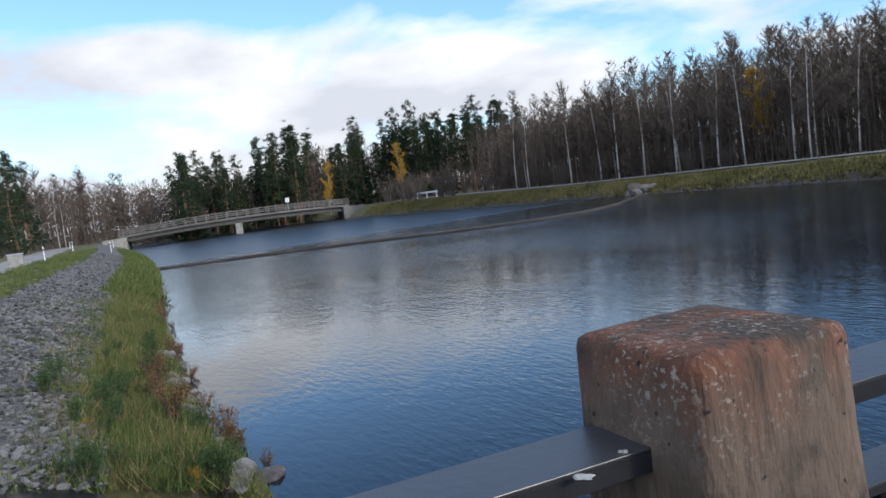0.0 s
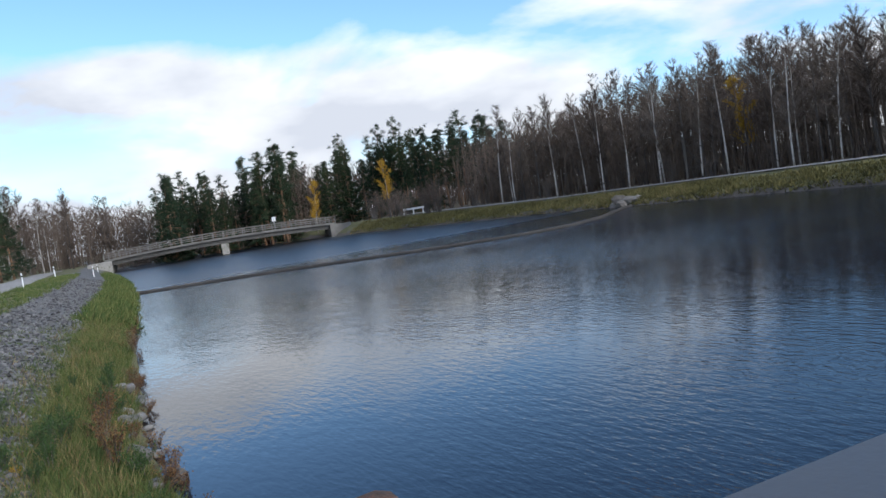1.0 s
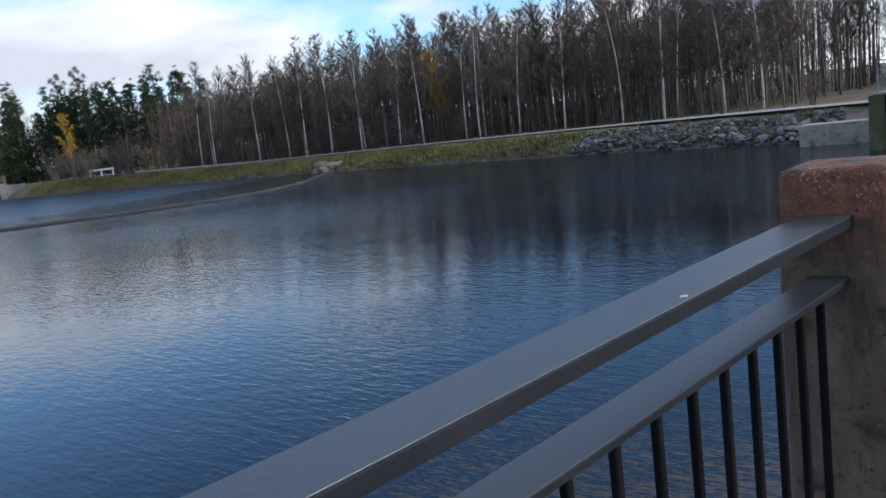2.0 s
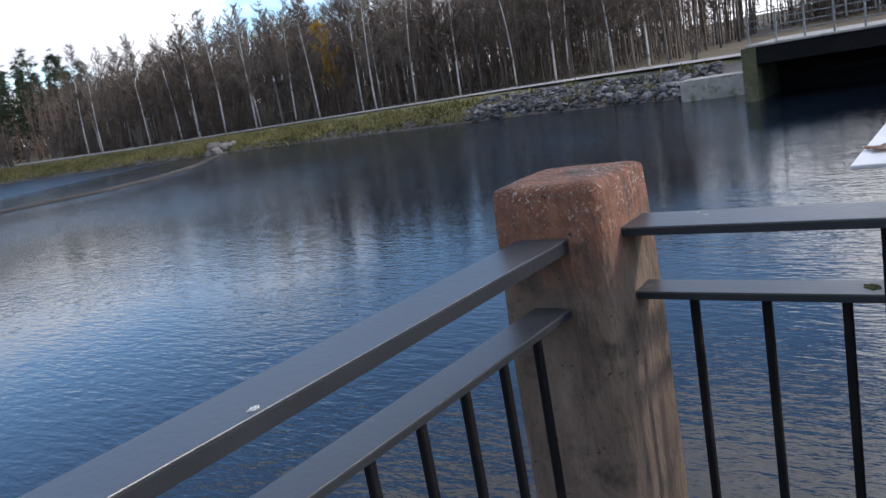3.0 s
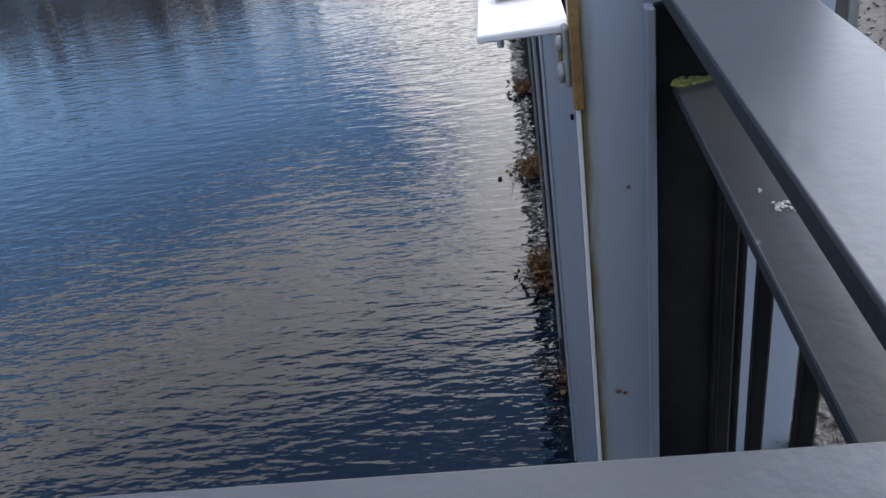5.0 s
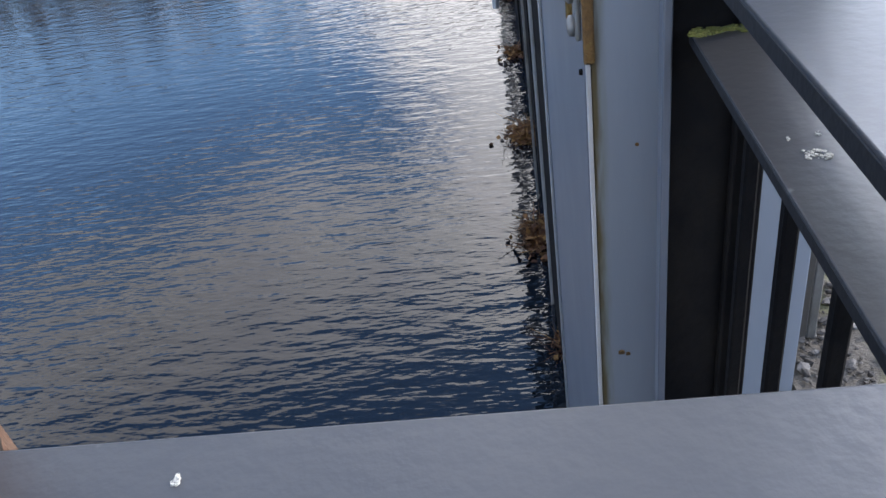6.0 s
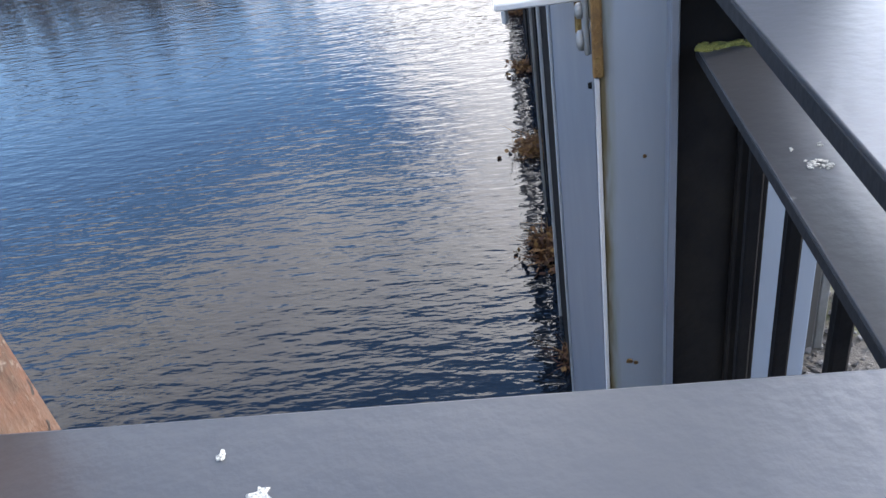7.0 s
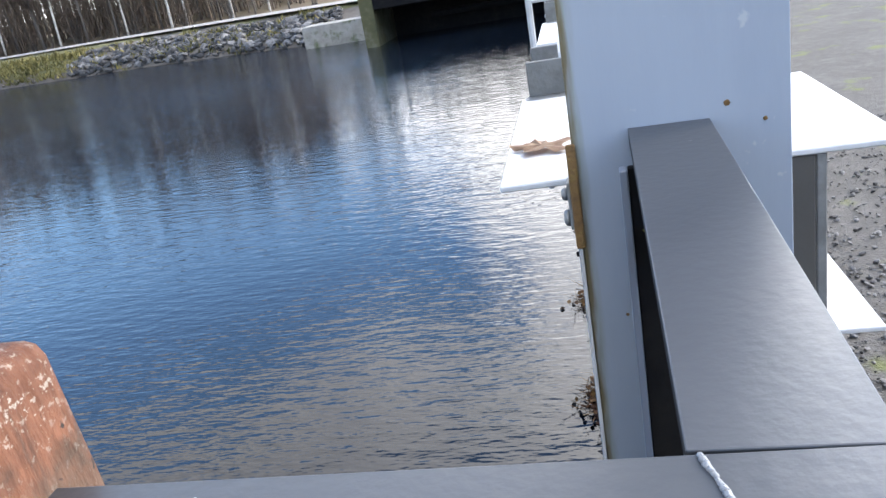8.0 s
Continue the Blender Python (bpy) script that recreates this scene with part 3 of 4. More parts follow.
# the railing along the pool does not stand quite square to the gates
SKEW = -1.8
concrete_post(0, 0, "red-stained weathered concrete railing post with lichen on top")
post_a = concrete_post(-0.067, -2.6225, "red-stained concrete railing post with dark runs and lichen", 1.121, (-0.126, 0.124, -0.120, 0.119), "concrete_tan")
post_a.matrix_basis = post_a.matrix_basis @ pose(0, 0, 0, 0, 0, SKEW)
concrete_post(-0.166, -5.28, "red-stained weathered concrete railing post on the dam deck", 1.13)
for y_low, y_high in ((-2.505, -0.122), (-5.16, -2.74)):
    pool_side = railing("grey steel railing with black bars between concrete posts", -0.076, 0.046, y_low, y_high, "y", -0.012, first=0.104, pitch=0.138, low=0.841, thick=0.031)
    pool_side.matrix_basis = pose(0, 0, 0, 0, 0, SKEW) @ pool_side.matrix_basis
front = railing("short grey steel railing before the sluice channel", 0.122, 0.770, -0.050, 0.087, "x", 0.018, first=0.128, pitch=0.152)
side = railing("short grey steel railing ending at the sluice column", 0.646, 0.790, 0.0895, 1.063, "y", 0.702, low_half=0.044, first=0.348, pitch=0.1525, low=0.871, low_end=0.888, thick=0.024)
side.matrix_basis = side.matrix_basis @ pose(0, 0, 0, 0, 0, -1.7)
part("corner_post", boxm(0.625 - front.location.x, 0.715 - front.location.x, -0.03 - front.location.y, 0.06 - front.location.y, 0.0, RAIL_Z - 0.022, 0.004),
     "dark_steel_and_shade", front, "black steel corner post")
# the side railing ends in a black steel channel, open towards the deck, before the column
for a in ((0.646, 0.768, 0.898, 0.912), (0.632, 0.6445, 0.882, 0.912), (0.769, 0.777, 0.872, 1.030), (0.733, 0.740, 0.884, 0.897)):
    # the lit left flange gets its light as a slate colour
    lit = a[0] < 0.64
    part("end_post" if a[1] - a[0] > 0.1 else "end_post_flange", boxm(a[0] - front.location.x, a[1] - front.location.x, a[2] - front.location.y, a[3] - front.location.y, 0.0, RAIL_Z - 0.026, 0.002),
         "steel_slate" if lit else "dark_steel_and_shade", front, "channel flange, its lit side coloured slate" if lit else "black steel channel end post")
weld = Soup()
for k in range(26):
    t = k / 25
    weld.add(tube([(0.640 + 0.035 * t, 0.085 - 0.13 * t, 1.0005), (0.642 + 0.035 * t, 0.079 - 0.13 * t, 1.002 + 0.001 * math.sin(k * 2.1))], [0.0026 + 0.001 * math.sin(k), 0.002], 6))
wv, wf = weld.data()
part("weld_seam", ([(v[0] - front.location.x, v[1] - front.location.y, v[2]) for v in wv], wf), "weld", front, "pale rough weld seam", smooth=True)

# ---- sluice column ----
YC = 1.065
col = thing("sluice_column", (0.78, YC, 0), "blue-grey painted steel sluice column with rust streak", "column")


def cpart(name, x0, x1, y0, y1, z0, z1, m, bevel=0.004, label=""):
    return part(name, boxm(x0 - 0.78, x1 - 0.78, y0 - YC, y1 - YC, z0, z1, bevel, 2), m, col, label)


COL_TOP = 2.5
cpart("front_plate", 0.555, 0.9445, YC, YC + 0.014, -1.8, COL_TOP, "steel_column", 0.003, "blue-grey front plate with brown and green runs")
cpart("column_side", 0.5555, 0.565, YC + 0.015, YC + 0.20, -1.8, COL_TOP, "steel_column")
cpart("column_side", 0.935, 0.944, YC + 0.015, YC + 0.20, -0.1, COL_TOP, "steel_column")
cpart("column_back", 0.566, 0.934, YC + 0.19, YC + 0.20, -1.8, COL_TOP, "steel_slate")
cpart("edge_strip", 0.5475, 0.5548, YC - 0.003, YC + 0.010, -1.8, 0.772, "white_board", 0.001, "white strip along the plate's edge")
# side panels beside the column: slate, the farther one near black, with bright lips
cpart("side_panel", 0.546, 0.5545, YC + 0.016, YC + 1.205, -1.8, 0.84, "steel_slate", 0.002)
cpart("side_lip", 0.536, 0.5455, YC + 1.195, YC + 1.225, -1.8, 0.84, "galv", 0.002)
cpart("side_panel", 0.551, 0.561, YC + 1.227, YC + 2.05, -1.8, 0.84, "dark_steel_and_shade", 0.002)
cpart("side_lip", 0.536, 0.5505, YC + 2.05, YC + 2.09, -1.8, 0.84, "galv", 0.002)
cpart("side_lip", 0.536, 0.5505, YC + 3.15, YC + 3.19, -1.8, 0.84, "galv_dirty", 0.002)
cpart("rust_bracket", 0.5435, 0.5615, YC - 0.012, YC - 0.0005, 0.775, 0.985, "rust", 0.004, "rusty brown bracket plate")
cpart("bolt_plate", 0.536, 0.5455, YC + 0.03, YC + 0.07, 0.80, 0.90, "galv_dirty", 0.004)
for bz, br in ((0.872, 0.013), (0.822, 0.017)):
    part("bolt", tube([(0.524 - 0.78, 0.05, bz), (0.528 - 0.78, 0.05, bz), (0.5355 - 0.78, 0.05, bz)], [br * 0.6, br, br * 1.05], 10), "galv_dirty", col, "pale rusty bolt head", smooth=True)
part("bolt", tube([(0.540 - 0.78, 0.04, 0.745), (0.5455 - 0.78, 0.04, 0.745)], [0.005, 0.006], 8), "dark_steel_and_shade", col)


for sx, sz, sr in ((0.8355, 1.022, 0.006), (0.900, 0.985, 0.004), (0.628, 0.62, 0.0035), (0.596, 0.155, 0.007), (0.609, 0.150, 0.005), (0.918, 1.30, 0.008)):
    part("dirt_spot", tube([(sx - 0.78, -0.0015, sz), (sx - 0.78, 0.002, sz + 0.001)], [sr, sr], 7), "rust", col)


# ---- sluice gates along the dam ----
def gate(y0, pitch):
    g = thing("sluice_gate", (0.62, y0, 0), "sluice gate bay with white walkway boards and dark gate leaf", "sluice gate", "sluice gates")
    p = lambda name, a, m, b=0.003, label="": part(name, boxm(a[0] - 0.62, a[1] - 0.62, a[2], a[3], a[4], a[5], b), m, g, label)
    p("walkway_board", (0.392, 0.556, 0.15, 1.10, 0.858, 0.872), "white_board", 0.003, "white painted walkway board")
    p("gate_leaf", (0.59, 0.66, 0.23, pitch + 0.22, -2.2, 0.82), "dark_steel_and_shade", 0.003, "black gate leaf")
    p("channel_web", (0.415, 0.59, 1.115, 1.127, 0.872, 0.985), "galv_dirty")
    p("channel_foot", (0.405, 0.60, 1.06, 1.128, 0.857, 0.874), "galv_dirty")
    p("channel_web", (0.415, 0.59, 1.46, 1.472, 0.86, 0.985), "galv_dirty")
    p("channel_foot", (0.405, 0.60, 1.474, 1.55, 0.857, 0.872), "galv_dirty")
    p("guide_post", (0.575, 0.64, 1.18, 1.40, -2.2, 0.855), "dark_steel_and_shade")
    p("board_bracket", (0.535, 0.556, 0.17, 0.19, 0.79, 0.857), "rust")
    vs, fs = tube([(0.52 - 0.62, 1.29, 0.95), (0.62 - 0.62, 1.29, 0.95)], [0.085, 0.085], 20)
    part("roller", (vs, fs), "galv", g, "galvanized steel roller")
    vs, fs = tube([(0.555 - 0.62, 1.102, 0.935), (0.555 - 0.62, 1.118, 0.935)], [0.017, 0.017], 8)
    part("axle_bolt", (vs, fs), "galv", g)
    p("walkway_board", (0.395, 0.556, 1.56, 2.24, 0.858, 0.872), "white_board", 0.003, "white painted walkway board")
    vs, fs = tube([(0.405 - 0.62, 1.95, 0.3), (0.405 - 0.62, 1.95, 1.15)], [0.014, 0.014], 8)
    part("stub_post", (vs, fs), "galv", g)
    vs, fs = tube([(0.405 - 0.62, 1.95, 1.11), (0.56 - 0.62, 1.95, 1.11)], [0.008, 0.008], 6)
    part("stub_bar", (vs, fs), "galv", g)
    p("right_board", (0.96, 1.20, 0.16, 0.93, 0.858, 0.872), "white_board", 0.003, "white painted board")
    # one support: its dark front and lit side are set by two colours
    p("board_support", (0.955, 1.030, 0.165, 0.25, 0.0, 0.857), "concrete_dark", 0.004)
    p("support_edge", (1.031, 1.052, 0.168, 0.25, 0.0, 0.857), "galv_dirty", 0.003, "side of the board support, coloured pale as lit")
    p("lower_board", (1.05, 1.27, 0.44, 0.98, 0.288, 0.303), "white_board", 0.003, "lower white painted board")
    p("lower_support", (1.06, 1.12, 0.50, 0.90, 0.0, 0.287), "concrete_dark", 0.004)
    return g


gate0 = gate(YC, 2.3)
for i in range(1, 11):
    copy_thing(gate0, pose(0.62, YC + 2.3 * i, 0))

# ---- far spillway ----
sp = thing("spillway", (-2.5, 29.5, 0), "concrete spillway opening, its shade coloured black, under a slab with a railing", "spillway")


def spart(name, x0, x1, y0, y1, z0, z1, m, bevel=0.02):
    return part(name, boxm(x0 + 2.5, x1 + 2.5, y0 - 29.5, y1 - 29.5, z0, z1, bevel), m, sp)


spart("slab", -6.6, 1.0, 27.4, 32.5, 0.55, 0.64, "concrete")
# near-black material puts the opening's shade into the back wall, beam and ledges
spart("back_wall", -6.2, 1.0, 30.2, 30.6, -2.4, 0.46, "dark_steel_and_shade")
spart("beam", -6.25, 1.0, 27.44, 27.9, -0.05, 0.55, "dark_steel_and_shade")
spart("ledge", -4.6, 0.6, 29.4, 30.1, -0.75, -0.55, "dark_steel_and_shade")
spart("gate_beam", -6.0, 0.7, 28.6, 28.9, -0.15, 0.1, "dark_steel_and_shade")
spart("abutment", -6.75, -6.25, 27.44, 32.5, -2.4, 0.55, "concrete_mossy")
spart("wing_wall", -10.2, -7.3, 31.0, 32.4, -2.4, -0.45, "concrete")
spart("wing_step", -7.3, -6.75, 29.6, 32.4, -2.4, -0.10, "concrete_mossy")
for i in range(9):
    spart("railing_post", -6.5 + i * 0.9, -6.44 + i * 0.9, 27.5, 27.56, 0.64, 1.72, "galv_dirty", 0.005)
for z in (0.92, 1.16, 1.40, 1.66):
    spart("railing_bar", -6.5, 0.9, 27.51, 27.55, z, z + 0.035, "galv_dirty", 0.005)

# ---- bridge ----
def bridge():
    a, b = Vector((-133, 5.0, 0)), Vector((-127, 40.5, 0))
    ang = math.degrees(math.atan2(b.y - a.y, b.x - a.x))
    e = thing("road_bridge", ((a.x + b.x) / 2, (a.y + b.y) / 2, 0), "long low concrete road bridge with steel railings", "bridge", rz=ang)
    h = (b - a).length / 2
    camber = lambda x: 0.55 * (1 - min(1, abs(x / h)) ** 2) + 0.1 * x / h

    def P(name, x0, x1, y0, y1, z0, z1, m, bow=True):
        bm = boxm(x0, x1, y0, y1, z0, z1)
        if x1 - x0 > 10:
            bmesh.ops.subdivide_edges(bm, edges=[ed for ed in bm.edges if abs(ed.verts[0].co.x - ed.verts[1].co.x) > 5], cuts=24, use_grid_fill=True)
        if bow:
            for v in bm.verts:
                v.co.z += camber(v.co.x)
        part(name, bm, m, e)

    P("deck_slab", -h, h, -3.2, 3.2, 0.55, 0.88, "concrete_old")
    P("girder", -h, h, 2.0, 2.7, -0.15, 0.55, "concrete_dark")
    P("girder", -h, h, -2.7, -2.0, -0.15, 0.55, "concrete_dark")
    P("abutment", h - 1.0, h + 2.5, -3.4, 3.4, -2.4, 0.55, "concrete_old")
    P("abutment", -h - 2.5, -h + 1.0, -3.4, 3.4, -2.4, 0.55, "concrete")
    P("pier", -0.6, 0.5, -2.8, 2.8, -3.2, -0.15, "concrete")
    for side_y in (-3.1, 3.1):
        for z in (1.15, 1.45, 1.80):
            P("railing_bar", -h, h, side_y - 0.03, side_y + 0.03, z, z + 0.09, "rail_brown")
        for i in range(23):
            x = -h + 2 * h * i / 22
            P("railing_post", x - 0.06, x + 0.06, side_y - 0.05, side_y + 0.05, 0.88, 1.9, "rail_brown")


bridge()

# ---- floating boom ----
def boom():
    pts = [(-52.4, 1.2), (-50.6, 5), (-47.7, 10.0), (-44, 14.7), (-41.0, 18.5), (-39.3, 22.5), (-39.5, 26.0), (-42, 30.5), (-46.8, 35.8), (-49.5, 39.4)]
    fine = []
    for (x0, y0), (x1, y1) in zip(pts, pts[1:]):
        for k in range(6):
            fine.append((x0 + (x1 - x0) * k / 6, y0 + (y1 - y0) * k / 6, WATER_Z + 0.02))
    fine.append((*pts[-1], WATER_Z + 0.05))
    vs, fs = tube(fine, [0.15] * len(fine), 8)
    tagged(part("floating_boom", (vs, fs), "boom", smooth=True), "long grey floating boom curving across the water", "boom")


boom()


# ---- trees ----
def birch_parts(seed, h, bark, dense=1.0, leaves=None):
    rng = random.Random(seed)
    random.seed(seed)
    lean = Vector((rng.uniform(-0.05, 0.05), rng.uniform(-0.05, 0.05), 0))
    pts, rad = [], []
    r0 = 0.0055 * h + 0.02
    for i in range(9):
        t = i / 8
        w = Vector((math.sin(t * 4 + seed), math.cos(t * 3 + seed * 2), 0)) * 0.010 * h * t
        pts.append(Vector((0, 0, -0.15)) * (i == 0) + lean * h * t * t * 1.5 + w + Vector((0, 0, h * t)))
        rad.append(r0 * (1 - t) ** 0.8 + 0.008)
    trunk = tube(pts, rad, 6)
    limbs, twigs = Soup(), Soup()
    n = int(52 * dense)
    for i in range(n):
        t = 0.26 + 0.72 * rng.random() ** 0.9
        base = pts[int(t * 8)].lerp(pts[min(8, int(t * 8) + 1)], t * 8 - int(t * 8))
        az = rng.uniform(0, 6.28)
        u = (t - 0.26) / 0.72
        ln = h * (0.03 + 0.14 * math.sin(math.pi * min(1, 0.15 + 0.85 * u)) ** 0.8) * rng.uniform(0.5, 1.25)
        up = rng.uniform(0.7, 1.5)
        d = Vector((math.cos(az), math.sin(az), up)).normalized()
        p1 = base + d * ln * 0.55
        p2 = p1 + (d + Vector((0, 0, rng.uniform(-0.2, 0.4)))).normalized() * ln * 0.5
        limbs.add(tube([base, p1, p2], [r0 * 0.28 * (1 - t) + 0.012, 0.014, 0.005], 3, False))
        for k in range(int((16 + 40 * min(1, 2.2 * (1 - t))) * dense)):
            q = rng.uniform(0.15, 1.0)
            s = base.lerp(p1, q * 2) if q < 0.5 else p1.lerp(p2, q * 2 - 1)
            dd = (d + Vector((rng.gauss(0, 0.7), rng.gauss(0, 0.7), rng.gauss(0, 0.6)))).normalized() * rng.uniform(0.2, 0.45 + 0.6 * (1 - t))
            twigs.blade(s, dd, rng.uniform(0.008, 0.017))
            if leaves and rng.random() < leaves:
                for _ in range(3):
                    twigs.leaf(s + dd * rng.random(), Vector((rng.gauss(0, 1), rng.gauss(0, 1), rng.gauss(0, 1))).normalized() * 0.13, 0.05)
    return trunk, limbs.data(), twigs.data()


def make_tree(name, seed, h, bark, label, cat, dense=1.0, leaves=None, leafmat="twig"):
    e = thing(name, (0, -400 - seed * 10, 0), label, cat, "trees of the woods")
    tr, li, tw = birch_parts(seed, h, bark, dense, leaves)
    part("trunk", tr, bark, e, smooth=True)
    part("branchwork", li, "alder_bark", e)
    part("crown", tw, leafmat, e)
    return e


def make_pine(seed, h, spruce=False):
    rng = random.Random(seed)
    random.seed(seed)
    e = thing("spruce_tree" if spruce else "pine_tree", (0, -400 - seed * 10, 0), "dark green spruce at the water" if spruce else "tall dark green pine with a bare reddish trunk", "spruce" if spruce else "pine", "trees of the woods")
    pts = [Vector((0.012 * h * math.sin(i * 0.9 + seed), 0.012 * h * math.cos(i * 0.7 + seed), h * i / 8 - 0.15 * (i == 0))) for i in range(9)]
    rad = [(0.011 * h + 0.02) * (1 - i / 8) ** 0.8 + 0.02 for i in range(9)]
    part("trunk", tube(pts, rad, 7), "pine_bark", e, smooth=True)
    limbs, needles = Soup(), Soup()
    lo = 0.06 if spruce else rng.uniform(0.2, 0.36)
    for i in range(80 if spruce else 62):
        t = lo + (1 - lo) * rng.random() ** 0.8
        base = pts[int(t * 7.99)].lerp(pts[int(t * 7.99) + 1], t * 7.99 - int(t * 7.99))
        az = rng.uniform(0, 6.28)
        if spruce:
            ln = h * 0.24 * (1.02 - t) * rng.uniform(0.75, 1.1) + 0.15
            d = Vector((math.cos(az), math.sin(az), -0.15)).normalized()
        else:
            ln = h * (0.03 + 0.125 * min(1, (1 - t) * 1.7)) * rng.uniform(0.5, 1.2)
            d = Vector((math.cos(az), math.sin(az), rng.uniform(0.0, 0.7))).normalized()
        tip = base + d * ln
        limbs.add(tube([base, base.lerp(tip, 0.6), tip], [0.05 * (1 - t) + 0.015, 0.02, 0.008], 3, False))
        clumps = max(2, int(ln / 0.35))
        for c in range(clumps):
            cp = base.lerp(tip, 0.35 + 0.65 * (c + rng.random() * 0.6) / clumps) + Vector((rng.gauss(0, 0.34), rng.gauss(0, 0.34), rng.gauss(0, 0.24)))
            for _ in range(30):
                dd = Vector((rng.gauss(0, 1), rng.gauss(0, 1), rng.gauss(0.25, 0.7))).normalized() * rng.uniform(0.18, 0.55)
                needles.blade(cp + dd * 0.2, dd, rng.uniform(0.02, 0.042))
    part("branchwork", limbs.data(), "pine_bark", e)
    part("crown", needles.data(), "needles", e)
    return e


def make_shrub(seed, h, name, label, leafmat, leaf_p):
    rng = random.Random(seed)
    random.seed(seed)
    e = thing(name, (0, -400 - seed * 10, 0), label, "shrub", "shrubs of the woods")
    st, tw = Soup(), Soup()
    for i in range(16):
        az, sp_ = rng.uniform(0, 6.28), rng.uniform(0.1, 0.5)
        tip = Vector((math.cos(az) * sp_ * h, math.sin(az) * sp_ * h, h * rng.uniform(0.6, 1.0)))
        mid = tip * 0.5 + Vector((0, 0, 0.12 * h))
        base = Vector((rng.gauss(0, 0.05) * h, rng.gauss(0, 0.05) * h, -0.1))
        st.add(tube([base, mid, tip], [0.010 * h, 0.006 * h, 0.002 * h], 3, False))
        for k in range(50):
            q = rng.uniform(0.2, 1)
            s = base.lerp(mid, q * 2) if q < 0.5 else mid.lerp(tip, q * 2 - 1)
            dd = Vector((rng.gauss(0, 0.7), rng.gauss(0, 0.7), rng.gauss(0.5, 0.6))).normalized() * h * rng.uniform(0.06, 0.2)
            tw.blade(s, dd, 0.0022 * h)
            if rng.random() < leaf_p:
                tw.leaf(s + dd * rng.random(), Vector((rng.gauss(0, 1), rng.gauss(0, 1), rng.gauss(0, 1))).normalized() * h * 0.05, 0.018 * h)
    part("branchwork", st.data(), "alder_bark", e)
    part("crown", tw.data(), leafmat, e)
    return e


def plant(protos, x, y, rng, scale, lean=2.0):
    p = rng.choice(protos)
    o = copy_thing(p, pose(x, y, ground_height(x, y) - 0.02, rng.uniform(-lean, lean), rng.uniform(-lean, lean), rng.uniform(0, 360)))
    o.scale = (scale, scale, scale * rng.uniform(0.95, 1.05))
    return o


def forest():
    rng = random.Random(11)
    birches = [make_tree("birch_tree", 20 + i, 10.0, "birch_bark", "tall bare white-barked birch in the forest edge", "birch") for i in range(5)]
    alders = [make_tree("alder_tree", 30 + i, 10.0, "alder_bark", "bare grey-brown deciduous tree in the forest edge", "tree", 1.1) for i in range(5)]
    golden = [make_tree("birch_tree", 40, 9.0, "birch_bark", "birch with its last yellow leaves", "birch", 1.0, 0.5, "leaf_yellow")]
    pines = [make_pine(50 + i, 13.0) for i in range(4)]
    spruces = [make_pine(60, 11.0, True), make_pine(61, 12.0, True)]
    shrubs = [make_shrub(70 + i, 3.2, "thicket_shrub", "bare brown thicket shrub at the forest edge", "twig", 0.1) for i in range(3)]
    # far bank, from the bridge to the spillway and beyond
    for row, (dy, step, kinds, hh) in enumerate(((9.0, 4.4, birches, 0.98), (12, 3.2, alders + birches[:2], 0.98), (16, 2.6, alders + birches[:1], 1.03),
                                                 (21, 2.6, alders, 1.08), (27, 2.8, alders, 1.12))):
        x = -84.0 if row < 3 else -95
        while x < 40:
            xx, yy = x + rng.uniform(-1, 1), 39.3 + dy + rng.uniform(-1.4, 1.4) - max(0, min(30, x + 30)) * 0.1 + (26 if x > -15.5 else 0)
            plant(kinds, xx, yy, rng, hh * rng.uniform(0.82, 1.12) * (1.10 if xx < -30 else 1.0))
            x += step * rng.uniform(0.6, 1.4)
    for x in axis([(-92, 35, 4.2)]):
        plant(shrubs, x + rng.uniform(-1.5, 1.5), 39.3 + 10.5 + rng.uniform(-1, 3) - max(0, min(30, x + 30)) * 0.1 + (18 if x > -15.5 else 0), rng, rng.uniform(0.5, 1.1))
    # thicket at the right end of the bridge
    for i in range(16):
        plant(shrubs, rng.uniform(-122, -95), rng.uniform(43, 52), rng, rng.uniform(1.0, 1.6))
    # pines round the bridge
    for az, r, s in ((7.6, 138, 1.05), (8.6, 143, 1.12), (9.6, 150, 1.0), (10.6, 146, 1.02), (11.6, 150, 0.95), (12.6, 152, 1.0), (13.6, 150, 1.12), (14.4, 146, 1.2),
                     (15.2, 150, 1.26), (16, 147, 1.22), (16.8, 152, 1.2), (18.3, 150, 1.05), (20.0, 147, 1.15), (20.8, 150, 1.22), (21.6, 146, 1.1), (22.5, 148, 1.05),
                     (23.3, 143, 1.2), (24.2, 141, 1.24), (25.0, 138, 1.15), (26, 136, 1.1), (27, 132, 1.08), (28, 130, 1.05), (29, 126, 1.05), (30.2, 122, 1.0), (31.4, 118, 1.0)):
        for k in range(3):
            a = math.radians(az + rng.uniform(-0.6, 0.6))
            rr = r + rng.uniform(-3, 9)
            plant(pines if rng.random() < 0.6 else spruces, 0.75 - rr * math.cos(a), -2.8 + rr * math.sin(a), rng, (1.3 if az < 16 else 1.1) * s * rng.uniform(0.86, 1.04) * (1 if k == 0 else 0.84), 1.5)
    for az, r in ((17.6, 141), (23.0, 124)):
        a = math.radians(az)
        plant(golden, 0.75 - r * math.cos(a), -2.8 + r * math.sin(a), rng, 1.0)
    plant(golden, -49, 53, rng, 1.0)
    for i in range(26):
        deg = rng.uniform(-8, 9)
        a = math.radians(deg)
        rr = rng.uniform(125, 160) if deg < 2.5 else rng.uniform(146, 168)
